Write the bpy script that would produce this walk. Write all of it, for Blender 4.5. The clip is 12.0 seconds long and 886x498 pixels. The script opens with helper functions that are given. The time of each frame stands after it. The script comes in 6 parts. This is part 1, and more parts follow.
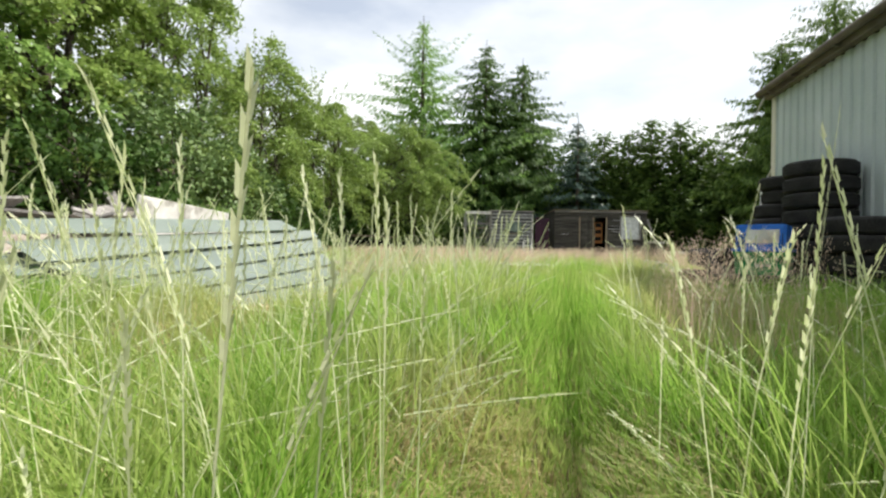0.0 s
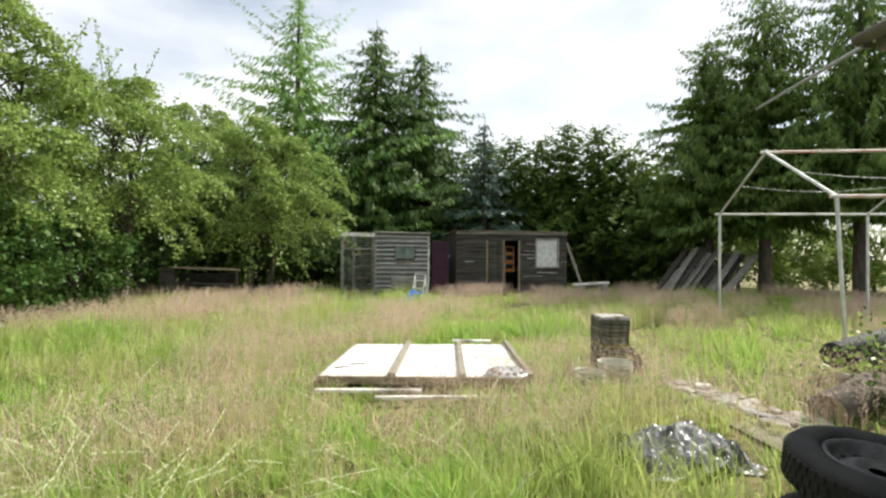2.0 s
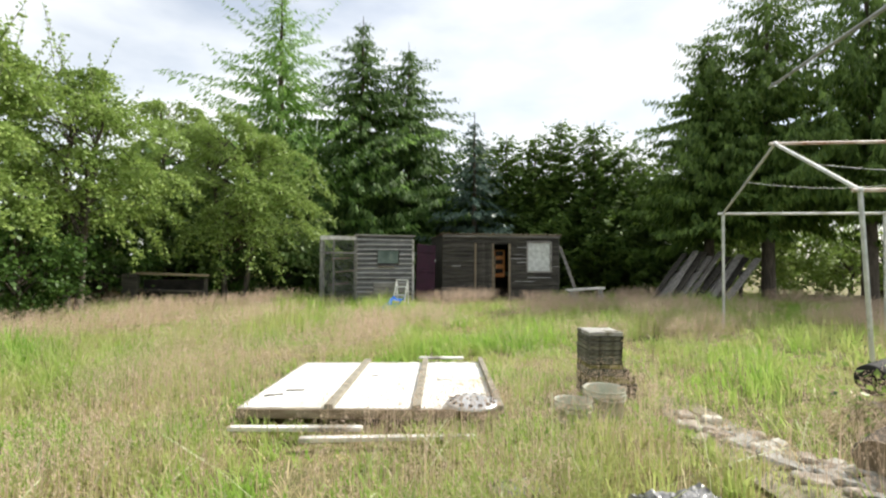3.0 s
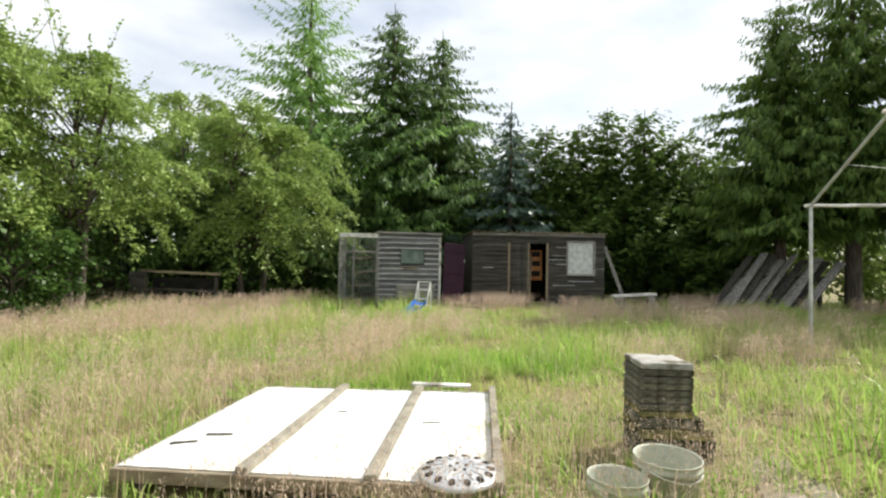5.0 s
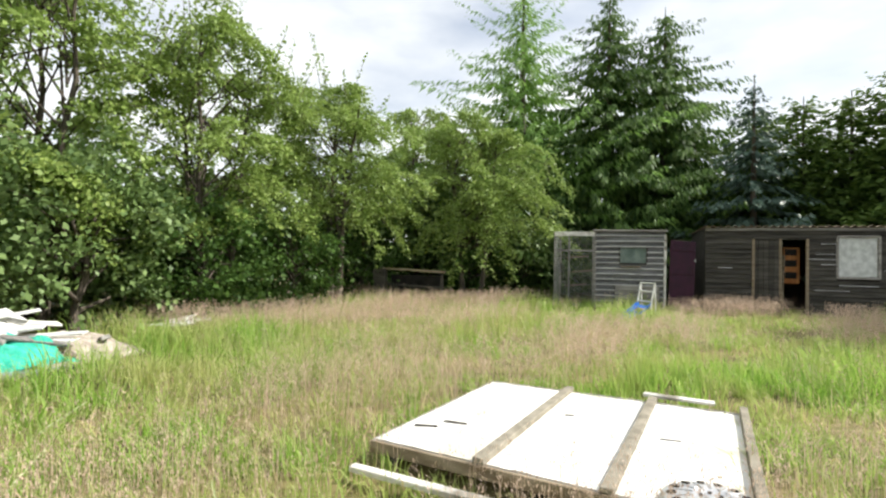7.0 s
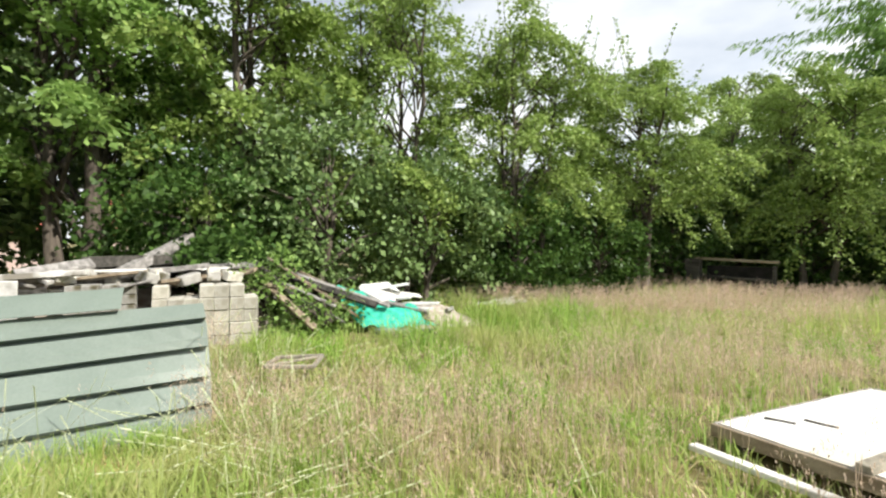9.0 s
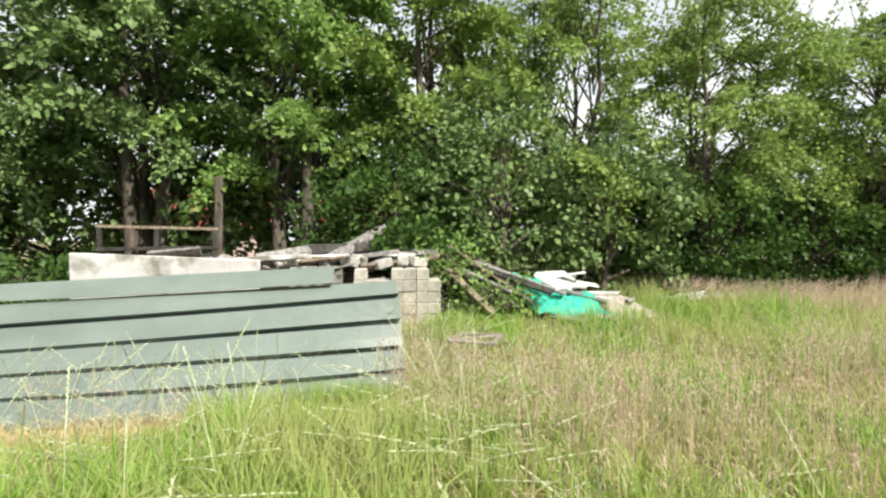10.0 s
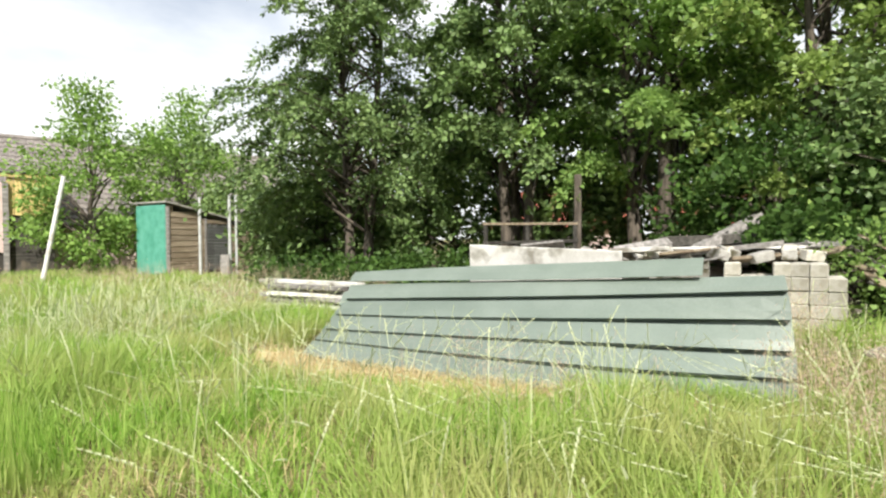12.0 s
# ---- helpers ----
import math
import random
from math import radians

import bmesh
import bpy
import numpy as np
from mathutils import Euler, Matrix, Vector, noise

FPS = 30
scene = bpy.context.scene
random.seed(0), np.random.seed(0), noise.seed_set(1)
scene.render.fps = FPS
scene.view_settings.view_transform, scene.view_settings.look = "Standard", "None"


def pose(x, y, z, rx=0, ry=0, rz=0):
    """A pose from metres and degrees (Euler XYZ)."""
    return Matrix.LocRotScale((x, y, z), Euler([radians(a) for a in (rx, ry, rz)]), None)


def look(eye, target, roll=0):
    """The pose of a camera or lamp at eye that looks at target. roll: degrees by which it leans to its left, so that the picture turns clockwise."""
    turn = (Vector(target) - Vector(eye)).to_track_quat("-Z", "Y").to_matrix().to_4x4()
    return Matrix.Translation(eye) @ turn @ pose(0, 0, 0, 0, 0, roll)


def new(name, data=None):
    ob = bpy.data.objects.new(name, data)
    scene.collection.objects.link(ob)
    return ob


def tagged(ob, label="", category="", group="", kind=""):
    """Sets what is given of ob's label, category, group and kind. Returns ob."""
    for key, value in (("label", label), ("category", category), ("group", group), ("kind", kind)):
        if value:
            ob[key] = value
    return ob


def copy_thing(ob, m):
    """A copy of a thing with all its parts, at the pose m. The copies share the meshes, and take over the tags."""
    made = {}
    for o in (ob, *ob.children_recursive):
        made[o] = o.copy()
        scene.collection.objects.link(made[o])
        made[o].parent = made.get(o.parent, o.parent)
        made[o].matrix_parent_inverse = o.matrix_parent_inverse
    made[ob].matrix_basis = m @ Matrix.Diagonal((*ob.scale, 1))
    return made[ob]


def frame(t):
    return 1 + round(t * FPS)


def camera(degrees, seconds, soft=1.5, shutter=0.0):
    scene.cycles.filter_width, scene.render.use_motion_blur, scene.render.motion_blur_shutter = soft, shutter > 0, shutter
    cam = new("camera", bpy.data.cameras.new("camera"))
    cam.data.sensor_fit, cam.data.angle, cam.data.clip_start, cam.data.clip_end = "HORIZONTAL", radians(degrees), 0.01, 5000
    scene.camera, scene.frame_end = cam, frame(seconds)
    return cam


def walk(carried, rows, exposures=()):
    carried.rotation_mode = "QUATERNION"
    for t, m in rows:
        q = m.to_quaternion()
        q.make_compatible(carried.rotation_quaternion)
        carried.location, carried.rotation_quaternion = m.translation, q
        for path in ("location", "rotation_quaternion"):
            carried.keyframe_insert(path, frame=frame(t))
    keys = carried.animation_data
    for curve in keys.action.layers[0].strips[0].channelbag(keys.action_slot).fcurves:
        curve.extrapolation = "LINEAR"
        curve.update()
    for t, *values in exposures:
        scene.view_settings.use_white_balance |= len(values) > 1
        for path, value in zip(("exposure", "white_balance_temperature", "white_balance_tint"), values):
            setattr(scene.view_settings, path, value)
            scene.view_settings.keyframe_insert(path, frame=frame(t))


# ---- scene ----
cam = camera(83.1, 12.0, 2.35)
METRES, EYE, TILT, LEAN, TURN = 8.5, 0.42, 0.0, 0.0, 0.0
ROWS = [
    (0.0, 0.0012, 0.0035, 0.0, -0.0, 0.07, -0.91),
    (0.1, 0.0091, 0.0371, 0.0024, -0.836, 0.032, -0.788),
    (0.2, 0.017, 0.0708, 0.0048, -1.672, -0.006, -0.666),
    (0.3, 0.0248, 0.1044, 0.0073, -2.508, -0.044, -0.544),
    (0.4, 0.0327, 0.1381, 0.0097, -3.344, -0.082, -0.422),
    (0.5, 0.0406, 0.1717, 0.0121, -4.18, -0.12, -0.3),
    (0.6, 0.0498, 0.2047, 0.0192, -4.814, -0.07, -0.386),
    (0.7, 0.059, 0.2376, 0.0263, -5.448, -0.02, -0.472),
    (0.8, 0.0681, 0.2706, 0.0333, -6.082, 0.03, -0.558),
    (0.9, 0.0773, 0.3035, 0.0404, -6.716, 0.08, -0.644),
    (1.0, 0.0865, 0.3365, 0.0475, -7.35, 0.13, -0.73),
    (1.1, 0.0936, 0.3659, 0.0579, -7.574, 0.16, -0.692),
    (1.5, 0.1219, 0.4836, 0.0994, -8.47, 0.28, -0.54),
    (2.0, 0.1588, 0.5681, 0.1087, -10.11, 0.79, -0.51),
    (2.5, 0.1954, 0.6244, 0.1053, -10.49, 1.07, -0.35),
    (3.0, 0.2247, 0.6681, 0.1081, -10.3, 1.31, -0.36),
    (5.0, 0.2991, 0.8266, 0.1032, -5.38, 1.49, -0.98),
    (5.5, 0.2984, 0.8328, 0.1048, -3.82, 1.67, -0.78),
    (6.0, 0.2976, 0.8313, 0.1062, -0.23, 1.63, -0.8),
    (6.5, 0.293, 0.8305, 0.1063, 7.78, 1.26, -0.91),
    (7.0, 0.2862, 0.8312, 0.1043, 18.49, 0.92, -1.02),
    (7.5, 0.2783, 0.8289, 0.1038, 31.14, 0.41, -0.9),
    (9.5, 0.2733, 0.8006, 0.0793, 59.43, -0.41, -0.52),
    (10.0, 0.2776, 0.7981, 0.0723, 70.99, -0.71, -0.28),
    (10.5, 0.277, 0.7969, 0.0701, 82.3, -0.99, -0.05),
    (11.0, 0.2798, 0.7937, 0.0698, 91.73, -1.0, 0.1),
    (11.5, 0.2843, 0.7897, 0.0686, 101.54, -0.96, 0.05),
    (12.0, 0.2872, 0.7838, 0.0669, 109.44, -1.1, 0.47),
]
walk(cam, [(t, pose(0, 0, EYE, TILT, LEAN, TURN) @ pose(METRES * x, METRES * y, METRES * z, 90 + pitch, roll, yaw)) for t, x, y, z, yaw, pitch, roll in ROWS])

# ---- world, sun ----
SUN_DIR = Vector((0.95, 0.42, 0.98)).normalized()
world = bpy.data.worlds.new("sky")
scene.world = world
world.use_nodes = True
wn, wl = world.node_tree.nodes, world.node_tree.links
wn.clear()
w_out = wn.new("ShaderNodeOutputWorld")
w_bg = wn.new("ShaderNodeBackground")
w_sky = wn.new("ShaderNodeTexSky")
w_sky.sky_type = "NISHITA"
w_sky.sun_disc = False
w_sky.sun_elevation = math.asin(SUN_DIR.z)
w_sky.sun_rotation = math.atan2(SUN_DIR.x, SUN_DIR.y)
w_co = wn.new("ShaderNodeTexCoord")
w_map = wn.new("ShaderNodeMapping")
w_map.inputs["Scale"].default_value = (1.0, 1.0, 2.6)
w_noise = wn.new("ShaderNodeTexNoise")
w_noise.inputs["Scale"].default_value = 1.9
w_noise.inputs["Detail"].default_value = 6
w_ramp = wn.new("ShaderNodeValToRGB")
w_ramp.color_ramp.elements[0].position, w_ramp.color_ramp.elements[1].position = 0.36, 0.60
w_ramp.color_ramp.elements[0].color = (0.38, 0.38, 0.38, 1)
w_mix = wn.new("ShaderNodeMixRGB")
w_mix.inputs[2].default_value = (8.5, 8.7, 8.8, 1)
wl.new(w_co.outputs["Generated"], w_map.inputs["Vector"])
wl.new(w_map.outputs["Vector"], w_noise.inputs["Vector"])
wl.new(w_noise.outputs["Fac"], w_ramp.inputs["Fac"])
wl.new(w_ramp.outputs["Color"], w_mix.inputs[0])
wl.new(w_sky.outputs["Color"], w_mix.inputs[1])
wl.new(w_mix.outputs["Color"], w_bg.inputs["Color"])
w_bg.inputs["Strength"].default_value = 0.097
wl.new(w_bg.outputs["Background"], w_out.inputs["Surface"])
sun_data = bpy.data.lights.new("sun", "SUN")
sun_data.energy, sun_data.angle, sun_data.color = 4.6, radians(0.6), (1.0, 0.95, 0.86)
sun = new("sun", sun_data)
sun.matrix_world = look(SUN_DIR * 50, (0, 0, 0))
scene.view_settings.exposure = 0.56


# ---- materials ----
def surface(name, a, b, scale=6.0, rough=0.8, metal=0.0, bump=0.3, stain=None, stretch=(1, 1, 1), fine=60.0, vary=0.0, spec=0.3):
    """Two tones by a broad and a fine noise, with stains, fine relief and variation from piece to piece."""
    m = bpy.data.materials.new(name)
    m.use_nodes = True
    n, l = m.node_tree.nodes, m.node_tree.links
    p = n["Principled BSDF"]
    p.inputs["Roughness"].default_value, p.inputs["Metallic"].default_value = rough, metal
    p.inputs["Specular IOR Level"].default_value = spec
    co, mp = n.new("ShaderNodeTexCoord"), n.new("ShaderNodeMapping")
    mp.inputs["Scale"].default_value = stretch
    l.new(co.outputs["Object"], mp.inputs["Vector"])
    big, small = n.new("ShaderNodeTexNoise"), n.new("ShaderNodeTexNoise")
    big.inputs["Scale"].default_value, big.inputs["Detail"].default_value = scale, 5
    small.inputs["Scale"].default_value, small.inputs["Detail"].default_value = fine, 3
    l.new(mp.outputs["Vector"], big.inputs["Vector"])
    l.new(mp.outputs["Vector"], small.inputs["Vector"])
    add = n.new("ShaderNodeMath")
    add.operation = "MULTIPLY_ADD"
    add.inputs[1].default_value = 0.45
    l.new(small.outputs["Fac"], add.inputs[0])
    l.new(big.outputs["Fac"], add.inputs[2])
    ramp = n.new("ShaderNodeValToRGB")
    ramp.color_ramp.elements[0].position, ramp.color_ramp.elements[1].position = 0.55, 0.9
    ramp.color_ramp.elements[0].color, ramp.color_ramp.elements[1].color = (*a, 1), (*b, 1)
    l.new(add.outputs[0], ramp.inputs["Fac"])
    col = ramp.outputs["Color"]
    if stain:
        st, sr, mx = n.new("ShaderNodeTexNoise"), n.new("ShaderNodeValToRGB"), n.new("ShaderNodeMixRGB")
        st.inputs["Scale"].default_value, st.inputs["Detail"].default_value = scale * 0.6, 8
        sr.color_ramp.elements[0].position, sr.color_ramp.elements[1].position = 0.52, 0.64
        mx.inputs[2].default_value = (*stain, 1)
        l.new(co.outputs["Object"], st.inputs["Vector"])
        l.new(st.outputs["Fac"], sr.inputs["Fac"])
        l.new(sr.outputs["Color"], mx.inputs[0])
        l.new(col, mx.inputs[1])
        col = mx.outputs["Color"]
    if vary:
        oi, hs, mr = n.new("ShaderNodeObjectInfo"), n.new("ShaderNodeHueSaturation"), n.new("ShaderNodeMapRange")
        mr.inputs[3].default_value, mr.inputs[4].default_value = 1 - vary, 1 + vary
        l.new(oi.outputs["Random"], mr.inputs[0])
        l.new(mr.outputs[0], hs.inputs["Value"])
        l.new(col, hs.inputs["Color"])
        col = hs.outputs["Color"]
    l.new(col, p.inputs["Base Color"])
    bp = n.new("ShaderNodeBump")
    bp.inputs["Strength"].default_value, bp.inputs["Distance"].default_value = bump, 0.01
    l.new(add.outputs[0], bp.inputs["Height"])
    l.new(bp.outputs["Normal"], p.inputs["Normal"])
    return m


def leafy(name, a, b, c=None, patch=0.35, through_light=0.35, rough=0.45):
    """Leaves and blades: colour from leaf to leaf and by patches of the place, with light passing through."""
    m = bpy.data.materials.new(name)
    m.use_nodes = True
    n, l = m.node_tree.nodes, m.node_tree.links
    p, out = n["Principled BSDF"], n["Material Output"]
    p.inputs["Roughness"].default_value = rough
    p.inputs["Specular IOR Level"].default_value = 0.25
    geo, mix = n.new("ShaderNodeNewGeometry"), n.new("ShaderNodeMixRGB")
    mix.inputs[1].default_value, mix.inputs[2].default_value = (*a, 1), (*b, 1)
    l.new(geo.outputs["Random Per Island"], mix.inputs[0])
    col = mix.outputs["Color"]
    if c:
        co, nz, rp, m2 = n.new("ShaderNodeTexCoord"), n.new("ShaderNodeTexNoise"), n.new("ShaderNodeValToRGB"), n.new("ShaderNodeMixRGB")
        nz.inputs["Scale"].default_value, nz.inputs["Detail"].default_value = patch, 4
        rp.color_ramp.elements[0].position, rp.color_ramp.elements[1].position = 0.42, 0.62
        m2.inputs[2].default_value = (*c, 1)
        l.new(co.outputs["Object"], nz.inputs["Vector"])
        l.new(nz.outputs["Fac"], rp.inputs["Fac"])
        l.new(rp.outputs["Color"], m2.inputs[0])
        l.new(col, m2.inputs[1])
        col = m2.outputs["Color"]
    l.new(col, p.inputs["Base Color"])
    tr, ms = n.new("ShaderNodeBsdfTranslucent"), n.new("ShaderNodeMixShader")
    l.new(col, tr.inputs["Color"])
    ms.inputs[0].default_value = through_light
    l.new(p.outputs[0], ms.inputs[1])
    l.new(tr.outputs[0], ms.inputs[2])
    l.new(ms.outputs[0], out.inputs["Surface"])
    return m


M_SOIL = surface("soil_thatch", (0.10, 0.10, 0.035), (0.24, 0.20, 0.09), 1.2, 0.95, bump=0.6, fine=18)
M_GRASS = leafy("grass_green", (0.18, 0.36, 0.04), (0.45, 0.62, 0.15), (0.47, 0.51, 0.19), 0.9, 0.5)
M_TAN = leafy("grass_tan", (0.54, 0.40, 0.30), (0.75, 0.59, 0.47), None, 0.5, 0.4)
M_STRAW = leafy("straw", (0.52, 0.42, 0.20), (0.74, 0.63, 0.38), None, 0.5, 0.3)
M_SPIKE = leafy("rye_spike", (0.46, 0.52, 0.26), (0.78, 0.80, 0.56), None, 0.5, 0.4)
M_LEAF_W = leafy("leaf_dark", (0.065, 0.12, 0.04), (0.25, 0.35, 0.125), (0.17, 0.26, 0.085), 0.6, 0.18)
M_LEAF_M = leafy("leaf_mid", (0.095, 0.18, 0.04), (0.36, 0.52, 0.145), (0.29, 0.45, 0.125), 0.6, 0.4)
M_ELDER = leafy("leaf_elder", (0.13, 0.24, 0.045), (0.32, 0.48, 0.12), None, 0.6, 0.35)
M_LEAF_L = leafy("leaf_light", (0.15, 0.24, 0.05), (0.40, 0.51, 0.15), (0.29, 0.40, 0.11), 0.6, 0.35)
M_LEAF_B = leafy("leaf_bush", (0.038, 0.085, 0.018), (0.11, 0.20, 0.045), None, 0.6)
M_SPRUCE = leafy("needle_spruce", (0.04, 0.09, 0.022), (0.15, 0.245, 0.06), None, 0.6, 0.3, 0.6)
M_BLUE = leafy("needle_blue", (0.05, 0.09, 0.065), (0.11, 0.17, 0.13), None, 0.6, 0.15)
M_LARCH = leafy("needle_larch", (0.15, 0.28, 0.06), (0.27, 0.44, 0.11), None, 0.6, 0.45)
M_THUJA = leafy("scale_thuja", (0.05, 0.10, 0.02), (0.17, 0.26, 0.055), None, 0.6, 0.35, 0.6)
M_BARK = surface("bark", (0.06, 0.05, 0.04), (0.15, 0.125, 0.10), 5, 0.95, stretch=(3, 3, 0.6), bump=0.8)
M_WOOD_D = surface("weathered_dark_wood", (0.030, 0.028, 0.024), (0.095, 0.088, 0.076), 3, 0.9, stretch=(0.6, 6, 6), vary=0.3, bump=0.6)
M_WOOD_G = surface("grey_wood", (0.16, 0.15, 0.14), (0.38, 0.36, 0.34), 3, 0.9, stretch=(0.6, 6, 6), vary=0.2, bump=0.6)
M_WOOD_B = surface("brown_board", (0.16, 0.12, 0.08), (0.30, 0.25, 0.18), 3, 0.9, stretch=(0.6, 6, 6), vary=0.15, bump=0.5)
M_WOOD_O = surface("orange_wood", (0.34, 0.13, 0.04), (0.50, 0.22, 0.08), 4, 0.7, stretch=(4, 4, 0.8))
M_WHITE = surface("white_paint", (0.62, 0.62, 0.60), (0.84, 0.84, 0.82), 4, 0.6, stain=(0.45, 0.43, 0.38), bump=0.2)
M_CHIP = surface("chipped_white", (0.58, 0.56, 0.52), (0.82, 0.81, 0.78), 5, 0.75, stain=(0.25, 0.23, 0.19), bump=0.5)
M_PANEL = surface("panel_white", (0.72, 0.71, 0.66), (0.87, 0.86, 0.82), 2.5, 0.6, bump=0.25, stain=(0.60, 0.57, 0.49))
M_CLAD = surface("coated_sheet", (0.145, 0.182, 0.155), (0.20, 0.24, 0.208), 1.5, 0.42, bump=0.05, spec=0.5)
M_WALL = surface("pale_cladding", (0.40, 0.47, 0.475), (0.50, 0.565, 0.57), 1.0, 0.5, bump=0.05, spec=0.4)
M_TRIM = surface("cream_trim", (0.55, 0.54, 0.44), (0.66, 0.65, 0.55), 2.0, 0.5, bump=0.1)
M_GUTTER = surface("brown_gutter", (0.09, 0.075, 0.06), (0.17, 0.15, 0.12), 3, 0.6)
M_ROOF = surface("dark_roof", (0.03, 0.03, 0.03), (0.08, 0.075, 0.07), 3, 0.85)
M_RUBBER = surface("rubber", (0.012, 0.012, 0.013), (0.035, 0.034, 0.033), 6, 0.75, bump=0.3, fine=120)
M_RIM = surface("black_rim", (0.04, 0.04, 0.044), (0.10, 0.098, 0.095), 12, 0.5, metal=0.3)
M_BLUE_P = surface("blue_plastic", (0.015, 0.12, 0.52), (0.03, 0.18, 0.66), 5, 0.42, bump=0.05)
M_GREEN_P = surface("green_plastic", (0.01, 0.22, 0.06), (0.02, 0.30, 0.09), 5, 0.42, bump=0.05)
M_CONC = surface("concrete", (0.26, 0.25, 0.225), (0.44, 0.43, 0.40), 8, 0.95, bump=0.7, vary=0.12, stain=(0.10, 0.09, 0.055))
M_MOSS = surface("mossy_concrete", (0.07, 0.065, 0.045), (0.23, 0.22, 0.18), 12, 0.95, bump=0.9, vary=0.25, stain=(0.035, 0.034, 0.012))
M_LICHEN = surface("lichen_concrete", (0.10, 0.095, 0.05), (0.34, 0.30, 0.12), 14, 0.95, bump=0.9, stain=(0.05, 0.045, 0.02))
M_COOP = surface("coop_board", (0.06, 0.06, 0.064), (0.17, 0.17, 0.175), 3, 0.85, stretch=(0.6, 6, 6), vary=0.25, bump=0.6)
M_EDGE = surface("weathered_edge", (0.34, 0.34, 0.35), (0.55, 0.55, 0.56), 6, 0.85, vary=0.2, bump=0.3)
M_BLOCK = surface("pale_block", (0.38, 0.36, 0.31), (0.64, 0.62, 0.55), 9, 0.95, bump=0.6, vary=0.20, stain=(0.36, 0.34, 0.28))
M_GALV = surface("galvanised", (0.52, 0.53, 0.53), (0.70, 0.71, 0.71), 8, 0.45, metal=0.35, bump=0.1)
M_SILVER = surface("silver_plastic", (0.50, 0.51, 0.53), (0.66, 0.67, 0.69), 8, 0.35, metal=0.4, bump=0.05)
M_BUCKET = surface("milky_plastic", (0.40, 0.42, 0.34), (0.55, 0.57, 0.48), 6, 0.45, bump=0.05)
M_NET = surface("turquoise_net", (0.02, 0.36, 0.25), (0.06, 0.52, 0.38), 14, 0.7, bump=0.6)
M_PURPLE = surface("purple_paint", (0.018, 0.003, 0.011), (0.042, 0.006, 0.024), 4, 0.55, bump=0.2)
M_TEAL = surface("green_paint", (0.07, 0.29, 0.21), (0.13, 0.40, 0.31), 4, 0.6, bump=0.2)
# Near-black for interiors, gaps, slots and holes: their shade is put into the colour.
M_SHADE = surface("inside_shade", (0.01, 0.009, 0.008), (0.03, 0.027, 0.024), 4, 0.95)
M_FOIL = surface("crumpled_sheet", (0.13, 0.13, 0.135), (0.34, 0.34, 0.35), 9, 0.32, metal=0.0, bump=0.7, spec=0.4, stain=(0.04, 0.04, 0.042))
M_TILE = surface("roof_tile", (0.13, 0.115, 0.105), (0.25, 0.225, 0.205), 5, 0.85, vary=0.15)
M_YELLOW = surface("yellow_boards", (0.50, 0.37, 0.14), (0.64, 0.50, 0.22), 3, 0.7, stretch=(6, 6, 0.6), vary=0.1)
M_PINK = surface("pink_render", (0.52, 0.40, 0.36), (0.62, 0.50, 0.46), 3, 0.9)
M_RUST = surface("rusty_white", (0.40, 0.22, 0.15), (0.70, 0.66, 0.62), 3, 0.6, bump=0.2)
M_WIRE = surface("grey_wire", (0.26, 0.27, 0.26), (0.40, 0.41, 0.40), 9, 0.6, metal=0.3)
M_RED = surface("red_tile", (0.20, 0.05, 0.035), (0.30, 0.09, 0.06), 4, 0.85)
M_GLASS = surface("dirty_glass", (0.10, 0.14, 0.13), (0.22, 0.27, 0.25), 4, 0.12, bump=0.02, spec=0.6)
M_CURTAIN = surface("grey_curtain", (0.46, 0.48, 0.47), (0.70, 0.72, 0.71), 7, 0.8, bump=0.4)
M_RUBBLE = surface("rubble", (0.24, 0.20, 0.16), (0.48, 0.43, 0.37), 10, 0.95, bump=0.9)
M_BATTEN = surface("batten", (0.20, 0.18, 0.14), (0.34, 0.31, 0.25), 9, 0.9, bump=0.5, vary=0.1)
M_STRIP = surface("sandy_straw", (0.44, 0.34, 0.17), (0.66, 0.54, 0.32), 4, 0.95, bump=0.8, fine=40)
M_SAND = surface("bare_path", (0.15, 0.14, 0.09), (0.32, 0.29, 0.22), 3, 0.95, bump=0.6, fine=30)


# ---- mesh helpers ----
def thing(name, label, category, m=None, group="", kind=""):
    ob = new(name)
    ob.empty_display_size = 0.1
    if m is not None:
        ob.matrix_world = m
    return tagged(ob, label, category, group, kind)


def finish(bm, name, material, smooth=False):
    me = bpy.data.meshes.new(name)
    bm.normal_update()
    bm.to_mesh(me)
    bm.free()
    me.materials.append(material)
    if smooth:
        me.polygons.foreach_set("use_smooth", [True] * len(me.polygons))
    return me


def part(name, bm, material, parent, label="", smooth=False, m=None):
    ob = new(name, finish(bm, name, material, smooth) if isinstance(bm, bmesh.types.BMesh) else bm)
    ob.parent = parent
    if m is not None:
        ob.matrix_basis = m
    return tagged(ob, label)


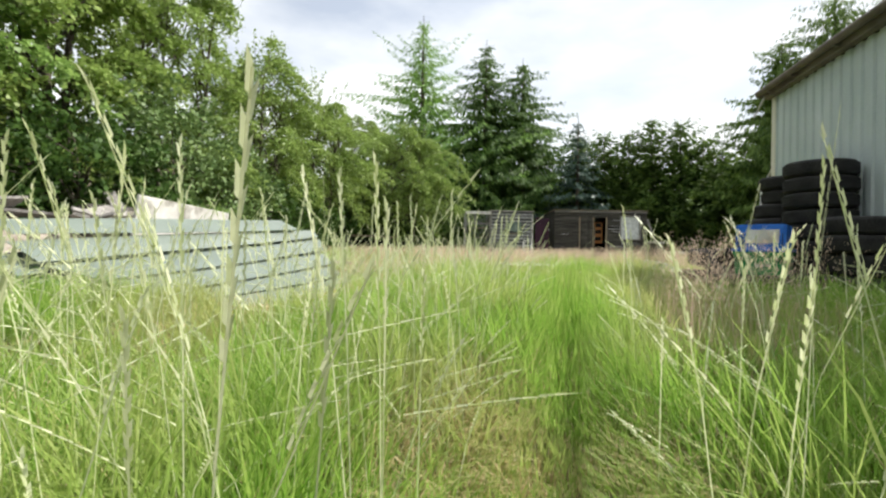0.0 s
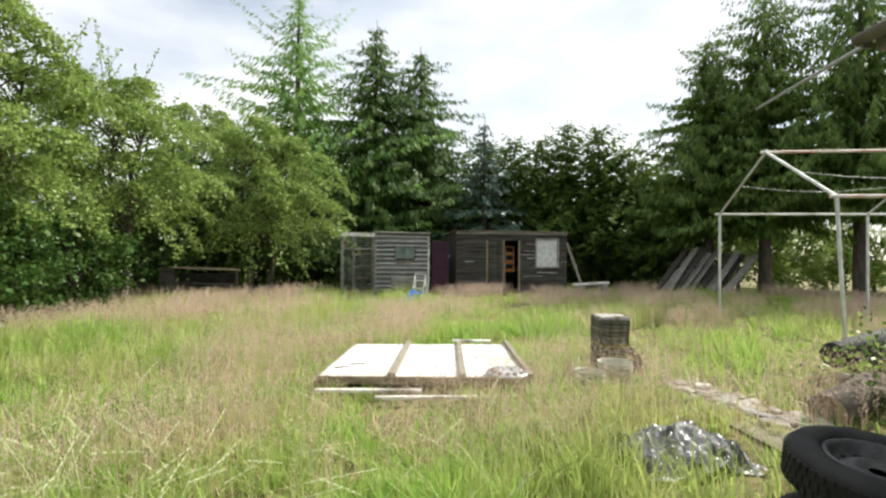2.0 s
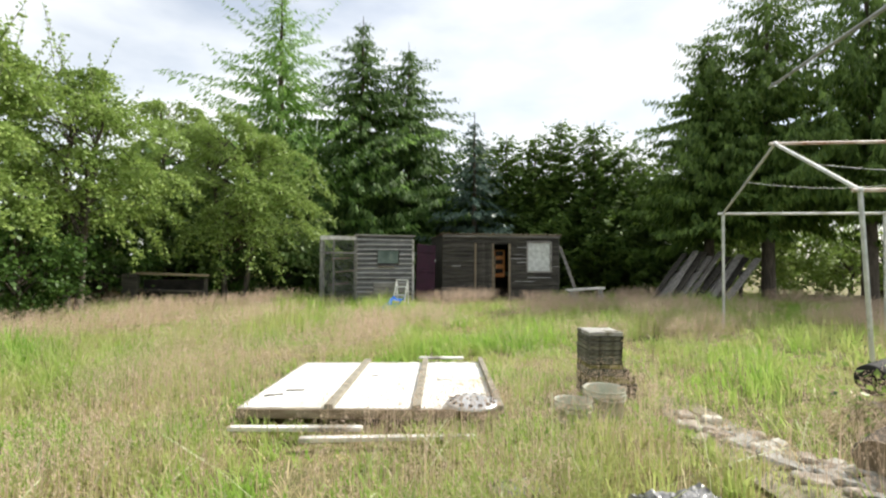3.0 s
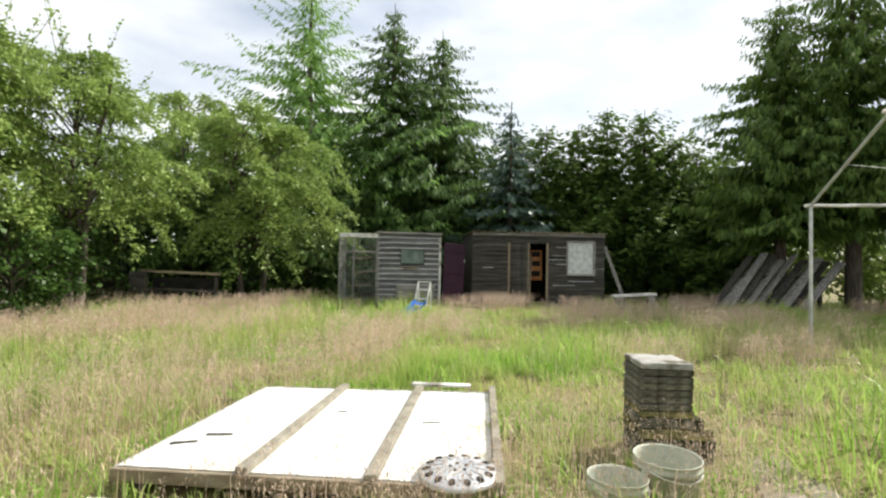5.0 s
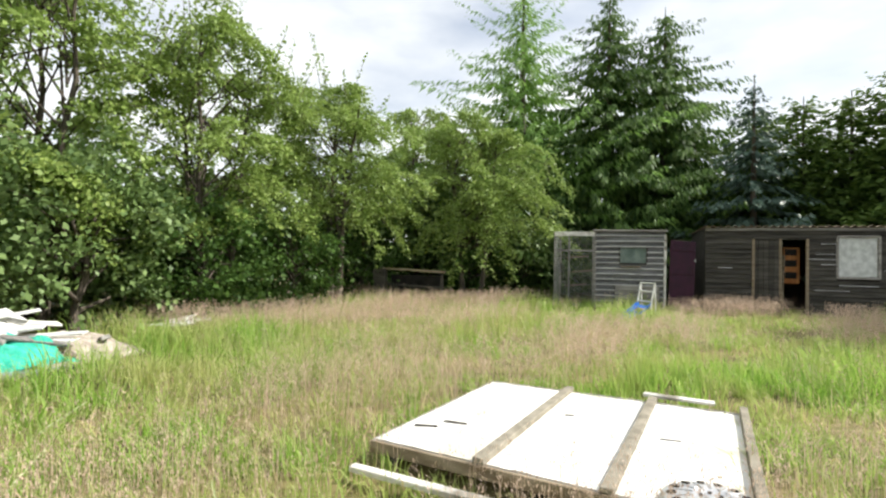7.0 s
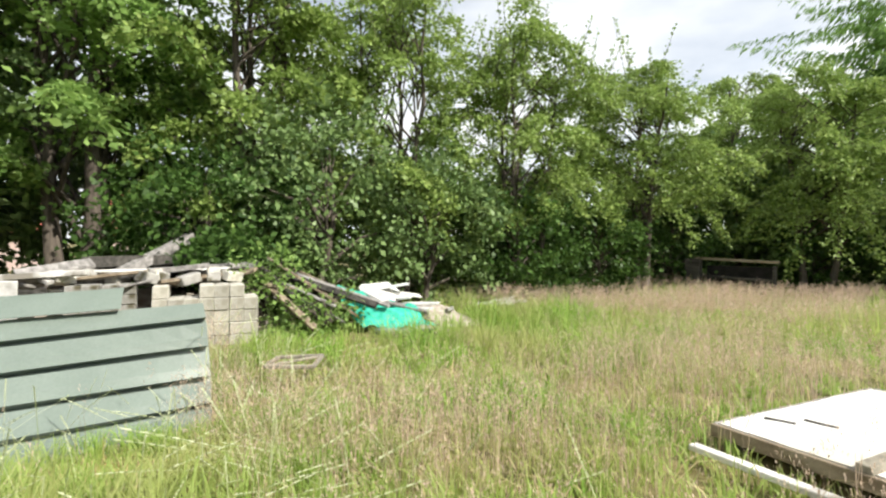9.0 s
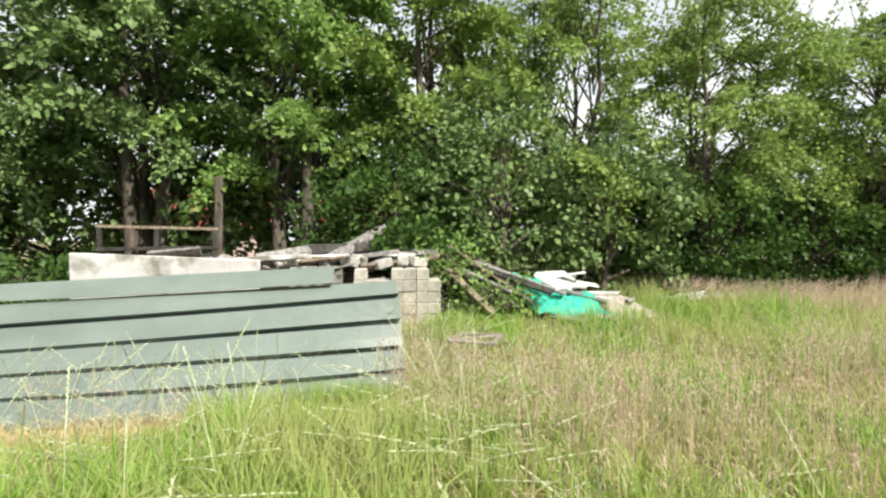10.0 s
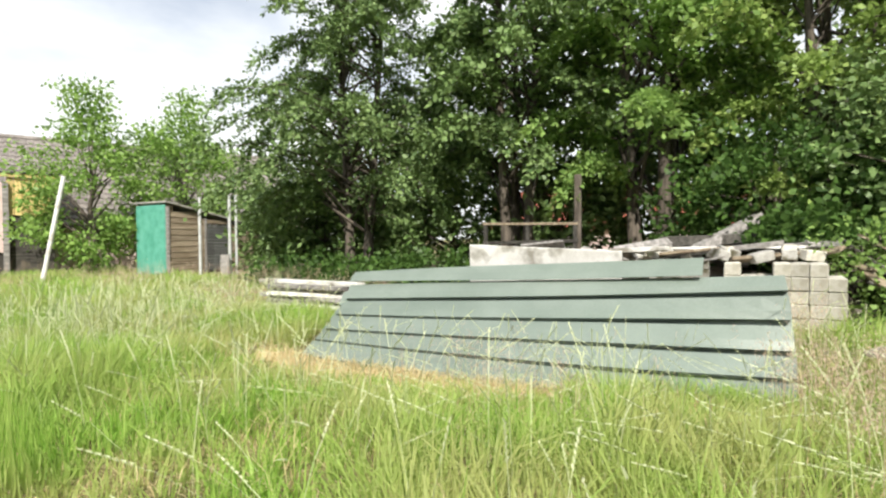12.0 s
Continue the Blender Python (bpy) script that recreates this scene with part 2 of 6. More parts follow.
def soup(name, verts, faces, material, smooth=False):
    """A mesh from arrays: verts (n, 3), faces (k, 3 or 4)."""
    verts, faces = np.asarray(verts, np.float32), np.asarray(faces, np.int32)
    me = bpy.data.meshes.new(name)
    k, s = faces.shape
    me.vertices.add(len(verts))
    me.vertices.foreach_set("co", verts.ravel())
    me.loops.add(k * s)
    me.loops.foreach_set("vertex_index", faces.ravel())
    me.polygons.add(k)
    me.polygons.foreach_set("loop_start", np.arange(0, k * s, s, dtype=np.int32))
    me.polygons.foreach_set("loop_total", np.full(k, s, dtype=np.int32))
    if smooth:
        me.polygons.foreach_set("use_smooth", np.ones(k, dtype=bool))
    me.update(calc_edges=True)
    me.materials.append(material)
    return me


def box(bm, c, s, m=None, bevel=0.004, warp=0.0, rnd=None):
    """A block with eased edges, centre c and size s, turned by m; warp leaves it slightly out of true."""
    g = bmesh.ops.create_cube(bm, size=1.0)
    vs = g["verts"]
    for v in vs:
        v.co = Vector((v.co.x * s[0], v.co.y * s[1], v.co.z * s[2]))
        if warp and rnd:
            v.co += Vector((rnd.uniform(-warp, warp), rnd.uniform(-warp, warp), rnd.uniform(-warp, warp)))
    if bevel:
        es = list({e for v in vs for e in v.link_edges})
        r = bmesh.ops.bevel(bm, geom=es, offset=min(bevel, 0.3 * min(s)), segments=1, affect="EDGES")
        vs = list({v for f in r["faces"] for v in f.verts} | {v for v in vs if v.is_valid})
    t = Matrix.Translation(c) @ (m if m is not None else Matrix.Identity(4))
    bmesh.ops.transform(bm, matrix=t, verts=vs)
    return vs


def boxed(c, s, m=None, bevel=0.004, warp=0.0, rnd=None):
    bm = bmesh.new()
    box(bm, c, s, m, bevel, warp, rnd)
    return bm


def beam(a, b, w, h, bevel=0.004, warp=0.0, rnd=None, roll=0.0):
    """A plank from a to b, w wide and h thick."""
    a, b = Vector(a), Vector(b)
    d = b - a
    q = d.to_track_quat("X", "Z").to_matrix().to_4x4() @ Matrix.Rotation(roll, 4, "X")
    return boxed((a + b) / 2, (d.length, w, h), q, bevel, warp, rnd)


def tube(bm, pts, radii, seg=8, cap=True):
    pts = [Vector(p) for p in pts]
    rings = []
    for i, p in enumerate(pts):
        d = (pts[min(i + 1, len(pts) - 1)] - pts[max(i - 1, 0)]).normalized()
        u = d.orthogonal().normalized() if abs(d.z) > 0.95 else d.cross(Vector((0, 0, 1))).normalized()
        w = d.cross(u)
        rings.append([bm.verts.new(p + radii[i] * (math.cos(2 * math.pi * k / seg) * u + math.sin(2 * math.pi * k / seg) * w)) for k in range(seg)])
    for r0, r1 in zip(rings, rings[1:]):
        for k in range(seg):
            bm.faces.new((r0[k], r0[(k + 1) % seg], r1[(k + 1) % seg], r1[k]))
    if cap:
        bm.faces.new(rings[0])
        bm.faces.new(rings[-1][::-1])


def pipe(a, b, r, seg=10, r2=None):
    bm = bmesh.new()
    tube(bm, [a, b], [r, r2 or r], seg)
    return bm


def lathe(bm, prof, seg=32, close=False):
    """Turns a profile of (radius, height) round z."""
    rings = [[bm.verts.new((r * math.cos(2 * math.pi * k / seg), r * math.sin(2 * math.pi * k / seg), z)) for k in range(seg)] for r, z in prof]
    pairs = list(zip(rings, rings[1:])) + ([(rings[-1], rings[0])] if close else [])
    for r0, r1 in pairs:
        for k in range(seg):
            bm.faces.new((r0[k], r0[(k + 1) % seg], r1[(k + 1) % seg], r1[k]))


# ---- ground ----
def hollow(x, y):
    """The depth of the grown-over hollow in which the walk begins."""
    def ramp(v, lo, hi):
        t = np.clip((v - lo) / (hi - lo), 0, 1)
        return t * t * (3 - 2 * t)
    return 0.56 * ramp(x, -2.3, -0.8) * ramp(-x, -3.1, -1.8) * ramp(y, -3.5, -1.0) * ramp(-y, -4.1, -0.5)


def ground_height(x, y):
    dip = 0.12 * np.exp(-((x + 1.2) / 0.9) ** 2 - (np.maximum(np.abs(y - 5.9) - 1.6, 0) / 0.8) ** 2)
    return -hollow(x, y) - dip + 0.03 * np.sin(0.7 * x + 1.3) * np.sin(0.55 * y) + 0.015 * np.sin(1.9 * x + 0.8 * y)


def make_ground():
    def axis(lo, hi, step):
        near = np.arange(lo, hi + 1e-6, step)
        far = np.array([1.0, 3, 8, 20, 60, 200, 700, 2000])
        return np.concatenate([lo - far[::-1], near, hi + far])
    xs, ys = axis(-12, 18, 0.25), axis(-10, 30, 0.25)
    gx, gy = np.meshgrid(xs, ys)
    z = np.where((np.abs(gx - 3) < 16) & (np.abs(gy - 10) < 21), ground_height(gx, gy), 0.0)
    v = np.stack([gx, gy, z], -1).reshape(-1, 3)
    nx, ny = len(xs), len(ys)
    i = (np.arange(ny - 1)[:, None] * nx + np.arange(nx - 1)[None]).ravel()
    f = np.stack([i, i + 1, i + 1 + nx, i + nx], -1)
    return tagged(new("ground", soup("ground", v, f, M_SOIL, True)), "dry earth and thatch under long meadow grass", "ground", kind="structure")


make_ground()


# ---- building on the east side ----
def make_building():
    b = thing("outbuilding", "pale grey ribbed metal outbuilding with cream corner trim and dark roof", "building", pose(5.0, 7.63, 0, 0, 0, -10.7))
    # long west wall with vertical ribs, outer face at local x = 0
    prof, y = [], 0.0
    while y > -16:
        prof += [(0.0, y), (0.0, y - 0.10), (0.032, y - 0.12), (0.032, y - 0.18), (0.0, y - 0.20)]
        y -= 0.20
    bm = bmesh.new()
    lo = [bm.verts.new((x, yy, 0.0)) for x, yy in prof]
    hi = [bm.verts.new((x, yy, 2.80)) for x, yy in prof]
    for k in range(len(prof) - 1):
        bm.faces.new((lo[k], hi[k], hi[k + 1], lo[k + 1]))
    part("ribbed_cladding", bm, M_WALL, b)
    part("wall", boxed((0.12, -8.0, 1.40), (0.19, 15.9, 2.78)), M_WALL, b)
    part("end_wall", boxed((3.55, -0.08, 1.40), (6.6, 0.14, 2.78)), M_WALL, b)
    part("back_wall", boxed((7.0, -8.0, 1.40), (0.19, 15.9, 2.78)), M_WALL, b)
    part("far_wall", boxed((3.55, -15.9, 1.40), (6.6, 0.14, 2.78)), M_WALL, b)
    part("corner_trim", boxed((-0.006, -0.045, 1.40), (0.022, 0.11, 2.80)), M_TRIM, b, "cream metal corner trim")
    part("corner_trim", boxed((0.05, 0.004, 1.40), (0.11, 0.022, 2.80)), M_TRIM, b, "cream metal corner trim")
    # roof with corrugated sheets, rising to the east
    roof = bmesh.new()
    n, x0, x1 = 150, -0.15, 3.8
    rows = []
    for x in (x0, x1):
        rows.append([roof.verts.new((x, 0.12 - 16.2 * k / n, 2.93 + 0.28 * (x - x0) + (0.022 if k % 2 else -0.022))) for k in range(n + 1)])
    for k in range(n):
        roof.faces.new((rows[0][k], rows[0][k + 1], rows[1][k + 1], rows[1][k]))
    ext = bmesh.ops.extrude_face_region(roof, geom=roof.faces[:])
    bmesh.ops.translate(roof, vec=(0, 0, 0.02), verts=[g for g in ext["geom"] if isinstance(g, bmesh.types.BMVert)])
    part("roof", roof, M_ROOF, b, "dark corrugated roof sheets")
    part("roof", boxed((5.5, -7.9, 3.50), (3.6, 16.4, 0.05), pose(0, 0, 0, 0, 16, 0)), M_ROOF, b)
    part("fascia", boxed((-0.085, -7.98, 2.86), (0.025, 16.1, 0.12)), M_GUTTER, b, "dark brown fascia board")
    part("soffit", boxed((-0.04, -7.98, 2.81), (0.075, 16.1, 0.02)), M_GUTTER, b)
    g = bmesh.new()
    arc = [(-0.155 + 0.055 * math.cos(a), 2.92 + 0.062 * math.sin(a)) for a in np.linspace(math.pi, 2 * math.pi, 9)]
    arc += [(x * 0.94 - 0.015, z + 0.004) for x, z in arc[::-1]]
    ends = [[g.verts.new((x, yy, z)) for x, z in arc] for yy in (0.14, -16.2)]
    for k in range(len(arc)):
        j = (k + 1) % len(arc)
        g.faces.new((ends[0][k], ends[0][j], ends[1][j], ends[1][k]))
    part("gutter", g, M_GUTTER, b, "brown half-round gutter", True)
    for yy in np.arange(0.1, -15, -1.0):
        part("gutter_bracket", boxed((-0.13, yy, 2.87), (0.07, 0.02, 0.08), None, 0.002), M_GUTTER, b)
    return b


make_building()

pole = thing("projecting_pole", "thin grey metal pole sticking out from the eaves corner", "pole")
part("rod", pipe((4.86, 7.55, 2.88), (6.45, 10.45, 3.28), 0.016), M_WIRE, pole, "", True)
part("clamp", boxed((4.90, 7.62, 2.87), (0.06, 0.08, 0.06)), M_GUTTER, pole)


# ---- tyres ----
def make_tyre(r, w, rim):
    """A tyre lying flat, its base at z = 0."""
    t = thing("car_tyre", "", "tyre")
    bm = bmesh.new()
    hole = r * 0.60
    lathe(bm, [(hole, w * 0.14), (hole + 0.012, w * 0.06), (hole + 0.03, 0.02 * w), (r * 0.80, 0.0), (r * 0.93, w * 0.05), (r * 0.985, w * 0.16), (r, w * 0.3), (r, w * 0.7),
               (r * 0.985, w * 0.84), (r * 0.93, w * 0.95), (r * 0.80, w), (hole + 0.03, w * 0.98), (hole + 0.012, w * 0.94), (hole, w * 0.86), (hole * 1.08, w * 0.7), (hole * 1.2, w * 0.5), (hole * 1.08, w * 0.3)], 40, True)
    part("carcass", bm, M_RUBBER, t, "", True)
    tread = bmesh.new()
    for i in range(56):
        a = 2 * math.pi * i / 56
        for zz, off in ((0.28, 0.0), (0.5, 0.5), (0.72, 0.0)):
            aa = a + off * 2 * math.pi / 56
            box(tread, (r * math.cos(aa), r * math.sin(aa), w * zz), (0.012, 0.024, w * 0.17), Matrix.Rotation(aa, 4, "Z"), 0)
    part("tread", tread, M_RUBBER, t)
    if rim:
        bm = bmesh.new()
        lathe(bm, [(hole, w * 0.9), (hole - 0.012, w * 0.93), (hole - 0.03, w * 0.86), (hole - 0.035, w * 0.66), (hole * 0.72, w * 0.60), (hole * 0.55, w * 0.70), (hole * 0.40, w * 0.74), (hole * 0.30, w * 0.66), (hole * 0.18, w * 0.64)], 40)
        disc = part("rim", bm, M_RIM, t, "black steel wheel rim", True)
        for i in range(14):
            a = 2 * math.pi * i / 14
            h = bmesh.new()
            bmesh.ops.create_cone(h, cap_ends=True, segments=10, radius1=0.015, radius2=0.015, depth=0.012)
            bmesh.ops.translate(h, vec=(hole * 0.72 * math.cos(a), hole * 0.72 * math.sin(a), w * 0.605), verts=h.verts)
            part("vent_hole", h, M_SHADE, disc)
    return t


def place_tyres():
    protos = {}
    stacks = [
        # x, y, then from the ground up: radius, width, rim, dx, dy
        (3.56, 6.60, [(0.40, 0.21, False, 0.0, 0.0), (0.355, 0.21, True, 0.11, 0.11)]),
        (4.28, 6.42, [(0.35, 0.22, False, 0, 0), (0.35, 0.22, False, -0.02, 0.01), (0.35, 0.22, False, 0.0, 0.02), (0.35, 0.22, False, 0.0, 0.0), (0.30, 0.18, False, 0.04, 0.0), (0.27, 0.18, False, 0.09, -0.03), (0.30, 0.17, False, 0.09, -0.02)]),
        (4.28, 5.70, [(0.35, 0.22, False, 0, 0), (0.35, 0.18, False, 0.01, 0.0), (0.35, 0.18, False, -0.02, 0.02), (0.35, 0.18, False, 0.0, 0.0), (0.35, 0.18, False, 0.01, 0.02), (0.35, 0.18, False, -0.01, 0.0), (0.35, 0.18, False, 0.0, 0.0), (0.35, 0.18, False, 0.0, 0.01)]),
        (3.56, 5.46, [(0.42, 0.20, False, 0, 0)]),
        (4.10, 4.90, [(0.35, 0.22, False, 0, 0), (0.35, 0.22, False, 0.03, 0.0), (0.35, 0.18, False, -0.02, 0.0), (0.35, 0.18, False, 0.0, 0.02)]),
        (3.00, 4.93, [(0.35, 0.22, False, 0, 0)]),
    ]
    rnd = random.Random(3)
    for x, y, tyres in stacks:
        z = 0.0
        for r, w, rim, dx, dy in tyres:
            tip = (7.0, 0.05) if rim else (rnd.uniform(-1.5, 1.5), 0.0)
            m = pose(x + dx, y + dy, z + tip[1], tip[0], rnd.uniform(-1.5, 1.5)) @ pose(0, 0, 0, 0, 0, rnd.uniform(0, 360))
            key = (r, w, rim)
            if key not in protos:
                protos[key] = t = make_tyre(r, w, rim)
                t.matrix_basis = m
            else:
                t = copy_thing(protos[key], m)
            tagged(t, "worn black tyre on a steel rim, topping a stack" if rim else "worn black rubber car tyre stacked against the metal wall", "tyre", "tyres by the outbuilding")
            z += w
    t = copy_thing(protos[(0.35, 0.22, False)], pose(4.78, 7.22, 0.0, 2, -2, 40) @ Matrix.Scale(0.8, 4))
    tagged(t, "worn black rubber car tyre lying by the building corner", "tyre", "tyres by the outbuilding")
    t = copy_thing(protos[(0.35, 0.22, False)], pose(3.42, 5.88, 0.20, 30, -12, 0) @ Matrix.Scale(0.86, 4))
    tagged(t, "worn black rubber car tyre leaning on its neighbours", "tyre", "tyres by the outbuilding")


place_tyres()


def make_crates():
    m = pose(3.48, 5.44, 0.205, 0, 0, -43)
    c = thing("green_crate", "green plastic stacking crate with slotted sides, on a tyre", "crate", m)
    w, d, h = 0.47, 0.36, 0.24
    for s in (-1, 1):
        part("side", boxed((0, s * d / 2, h / 2), (w, 0.008, h), pose(0, 0, 0, -s * 4)), M_GREEN_P, c)
        part("end", boxed((s * w / 2, 0, h / 2), (0.008, d, h), pose(0, 0, 0, 0, s * 4)), M_GREEN_P, c)
    part("base", boxed((0, 0, 0.006), (w - 0.02, d - 0.02, 0.01)), M_GREEN_P, c)
    part("rim", boxed((0, -d / 2 - 0.012, h - 0.012), (w + 0.04, 0.02, 0.026)), M_GREEN_P, c)
    part("rim", boxed((0, d / 2 + 0.012, h - 0.012), (w + 0.04, 0.02, 0.026)), M_GREEN_P, c)
    mark = bmesh.new()
    for k, wd in enumerate((0.05, 0.035, 0.05)):
        box(mark, (-0.02 + k * 0.05, -d / 2 - 0.016, 0.10), (wd * 0.8, 0.003, 0.03), pose(0, 0, 0, 4, 0, 0) @ Matrix.Shear("XZ", 4, (0.3, 0.0)), 0)
    part("emblem", mark, M_WHITE, c, "pale printed marks")
    for s in (-1, 1):
        for k in range(5):
            part("slot", boxed((s * 0.19 + (k - 2) * 0.018, -d / 2 - 0.009, 0.16), (0.008, 0.004, 0.06), None, 0), M_SHADE, c)
    b = thing("blue_crate", "blue plastic basket on a green crate, with white label", "crate", m @ pose(0, 0, 0.245) @ Matrix.Diagonal((1, 1, 1.42, 1)))
    for s in (-1, 1):
        part("side", boxed((0, s * (d / 2 - 0.012), 0.10), (w - 0.01, 0.008, 0.20), pose(0, 0, 0, s * 8)), M_BLUE_P, b)
        part("end", boxed((s * (w / 2 - 0.012), 0, 0.10), (0.008, d - 0.02, 0.20), pose(0, 0, 0, 0, -s * 8)), M_BLUE_P, b)
    part("top", boxed((0, 0, 0.20), (w - 0.05, d - 0.06, 0.01)), M_BLUE_P, b)
    part("flange", boxed((0, 0, 0.012), (w + 0.06, d + 0.05, 0.022)), M_BLUE_P, b)
    part("label", boxed((0.02, -d / 2 - 0.004, 0.115), (0.30, 0.003, 0.10), pose(0, 0, 0, -8), 0), M_WHITE, b, "blank white paper label")
    for k in [q for q in range(22) if not -0.15 < -0.20 + q * 0.021 < 0.19 and q < 20]:
        part("slot", boxed((-0.20 + k * 0.021, -d / 2 - 0.004, 0.085), (0.007, 0.004, 0.11), pose(0, 0, 0, -8), 0), M_SHADE, b)


make_crates()


def hubcap(m, label):
    h = thing("hubcap", label, "hubcap", m)
    bm = bmesh.new()
    lathe(bm, [(0.205, 0.0), (0.205, 0.012), (0.185, 0.022), (0.12, 0.036), (0.075, 0.042), (0.055, 0.034), (0.03, 0.034), (0.002, 0.036)], 40)
    disc = part("disc", bm, M_SILVER, h, "", True)
    for k in range(14):
        a = 2 * math.pi * k / 14
        o = bmesh.new()
        bmesh.ops.create_cone(o, cap_ends=True, segments=12, radius1=0.020, radius2=0.020, depth=0.006)
        bmesh.ops.transform(o, matrix=Matrix.Translation((0.160 * math.cos(a), 0.160 * math.sin(a), 0.0295)) @ Matrix.Rotation(a, 4, "Z") @ Matrix.Rotation(radians(12), 4, "Y") @ Matrix.Diagonal((1.15, 0.85, 1, 1)), verts=o.verts)
        part("opening", o, M_SHADE, disc)
        s = boxed((0.112 * math.cos(a + 0.224), 0.112 * math.sin(a + 0.224), 0.039), (0.075, 0.012, 0.006), Matrix.Rotation(a + 0.224, 4, "Z") @ Matrix.Rotation(radians(9), 4, "Y"), 0.002)
        part("spoke", s, M_SILVER, disc)
    for k in range(5):
        a = 2 * math.pi * k / 5
        o = bmesh.new()
        bmesh.ops.create_cone(o, cap_ends=True, segments=8, radius1=0.010, radius2=0.008, depth=0.012)
        bmesh.ops.translate(o, vec=(0.042 * math.cos(a), 0.042 * math.sin(a), 0.036), verts=o.verts)
        part("nut_cap", o, M_RIM, disc)


hubcap(pose(2.90, 9.72, 0.160, 0.5, -1, 20) @ Matrix.Scale(1.08, 4), "silver plastic hubcap lying on the white panel")
hubcap(pose(4.78, 7.22, 0.185, 6, 3, 10), "silver plastic hubcap lying on a tyre by the building")
hubcap(pose(1.29, 5.27, 0.012, 4, 2, 50), "silver plastic hubcap lying in the flattened grass")

blob = thing("bottle_cap", "small blue plastic cap beside a hubcap", "cap", pose(1.20, 5.35, 0.045))
bm = bmesh.new()
lathe(bm, [(0.001, 0.05), (0.022, 0.048), (0.026, 0.03), (0.027, 0.0)], 14)
part("cap", bm, M_BLUE_P, blob, "", True)


# ---- white panel lying in the meadow ----
def make_panel():
    a, b, c, d = (Vector(p) for p in ((1.02, 9.98, 0.14), (1.40, 11.74, 0.14), (3.45, 11.46, 0.14), (3.13, 9.60, 0.14)))
    p = thing("fallen_wall", "large white shed wall section with grey battens, lying flat", "wall section")

    def at(u, v, z=0.14):
        q = a.lerp(d, u).lerp(b.lerp(c, u), v)
        return Vector((q.x, q.y, z))
    cuts = [(0.0, 0.335), (0.345, 0.665), (0.675, 0.97)]
    rnd = random.Random(5)
    for u0, u1 in cuts:
        bm = bmesh.new()
        n = 10
        top = [[bm.verts.new(at(u0 + (u1 - u0) * i / n, 0.01 + 0.98 * j / n, 0.135 + 0.002 * math.sin(2.1 * i + j) + rnd.uniform(-0.002, 0.002))) for i in range(n + 1)] for j in range(n + 1)]
        for j in range(n):
            for i in range(n):
                bm.faces.new((top[j][i], top[j][i + 1], top[j + 1][i + 1], top[j + 1][i]))
        e = bmesh.ops.extrude_face_region(bm, geom=bm.faces[:])
        bmesh.ops.translate(bm, vec=(0, 0, -0.018), verts=[g for g in e["geom"] if isinstance(g, bmesh.types.BMVert)])
        bmesh.ops.recalc_face_normals(bm, faces=bm.faces[:])
        part("sheet", bm, M_PANEL, p)
    for u0, v0, u1, v1, wd in ((0.03, 0.20, 0.10, 0.23, 0.03), (0.09, 0.30, 0.17, 0.31, 0.035), (0.42, 0.62, 0.45, 0.63, 0.012), (0.74, 0.52, 0.80, 0.53, 0.010), (0.80, 0.16, 0.83, 0.17, 0.014)):
        part("split", beam(at(u0, v0, 0.1365), at(u1, v1, 0.1365), wd, 0.012, 0.003), M_WOOD_D, p, "dark split in the sheet")
    for u in (0.34, 0.67):
        part("batten", beam(at(u, -0.01, 0.155), at(u + 0.0, 1.03, 0.155), 0.07, 0.035, warp=0.004, rnd=rnd), M_BATTEN, p, "grey weathered batten")
    part("batten", beam(at(0.985, -0.03, 0.15), at(0.985, 1.03, 0.15), 0.055, 0.07), M_BATTEN, p, "grey weathered batten")
    part("edge_board", beam(at(-0.005, -0.012, 0.10), at(0.99, -0.012, 0.10), 0.025, 0.075), M_WOOD_B, p)
    part("edge_board", beam(at(-0.005, 0.0, 0.10), at(-0.005, 1.0, 0.10), 0.025, 0.07), M_WOOD_G, p)
    part("edge_board", beam(at(0.0, 1.01, 0.10), at(0.99, 1.01, 0.10), 0.025, 0.07), M_WOOD_G, p)
    for u in (0.05, 0.5, 0.93):
        part("bearer", beam(at(u, 0.0, 0.05), at(u, 1.0, 0.05), 0.08, 0.09), M_WOOD_D, p)
    for (s, e, w) in (((1.0, 9.72, 0.06), (2.0, 9.55, 0.06), 0.07), ((1.55, 9.42, 0.05), (2.85, 9.28, 0.05), 0.06), ((2.72, 11.72, 0.16), (3.25, 11.62, 0.16), 0.08)):
        q = thing("loose_board", "pale loose board lying beside the white panel", "board", group="loose boards")
        part("plank", beam(s, e, w, 0.025, warp=0.005, rnd=rnd), M_CHIP, q)


make_panel()


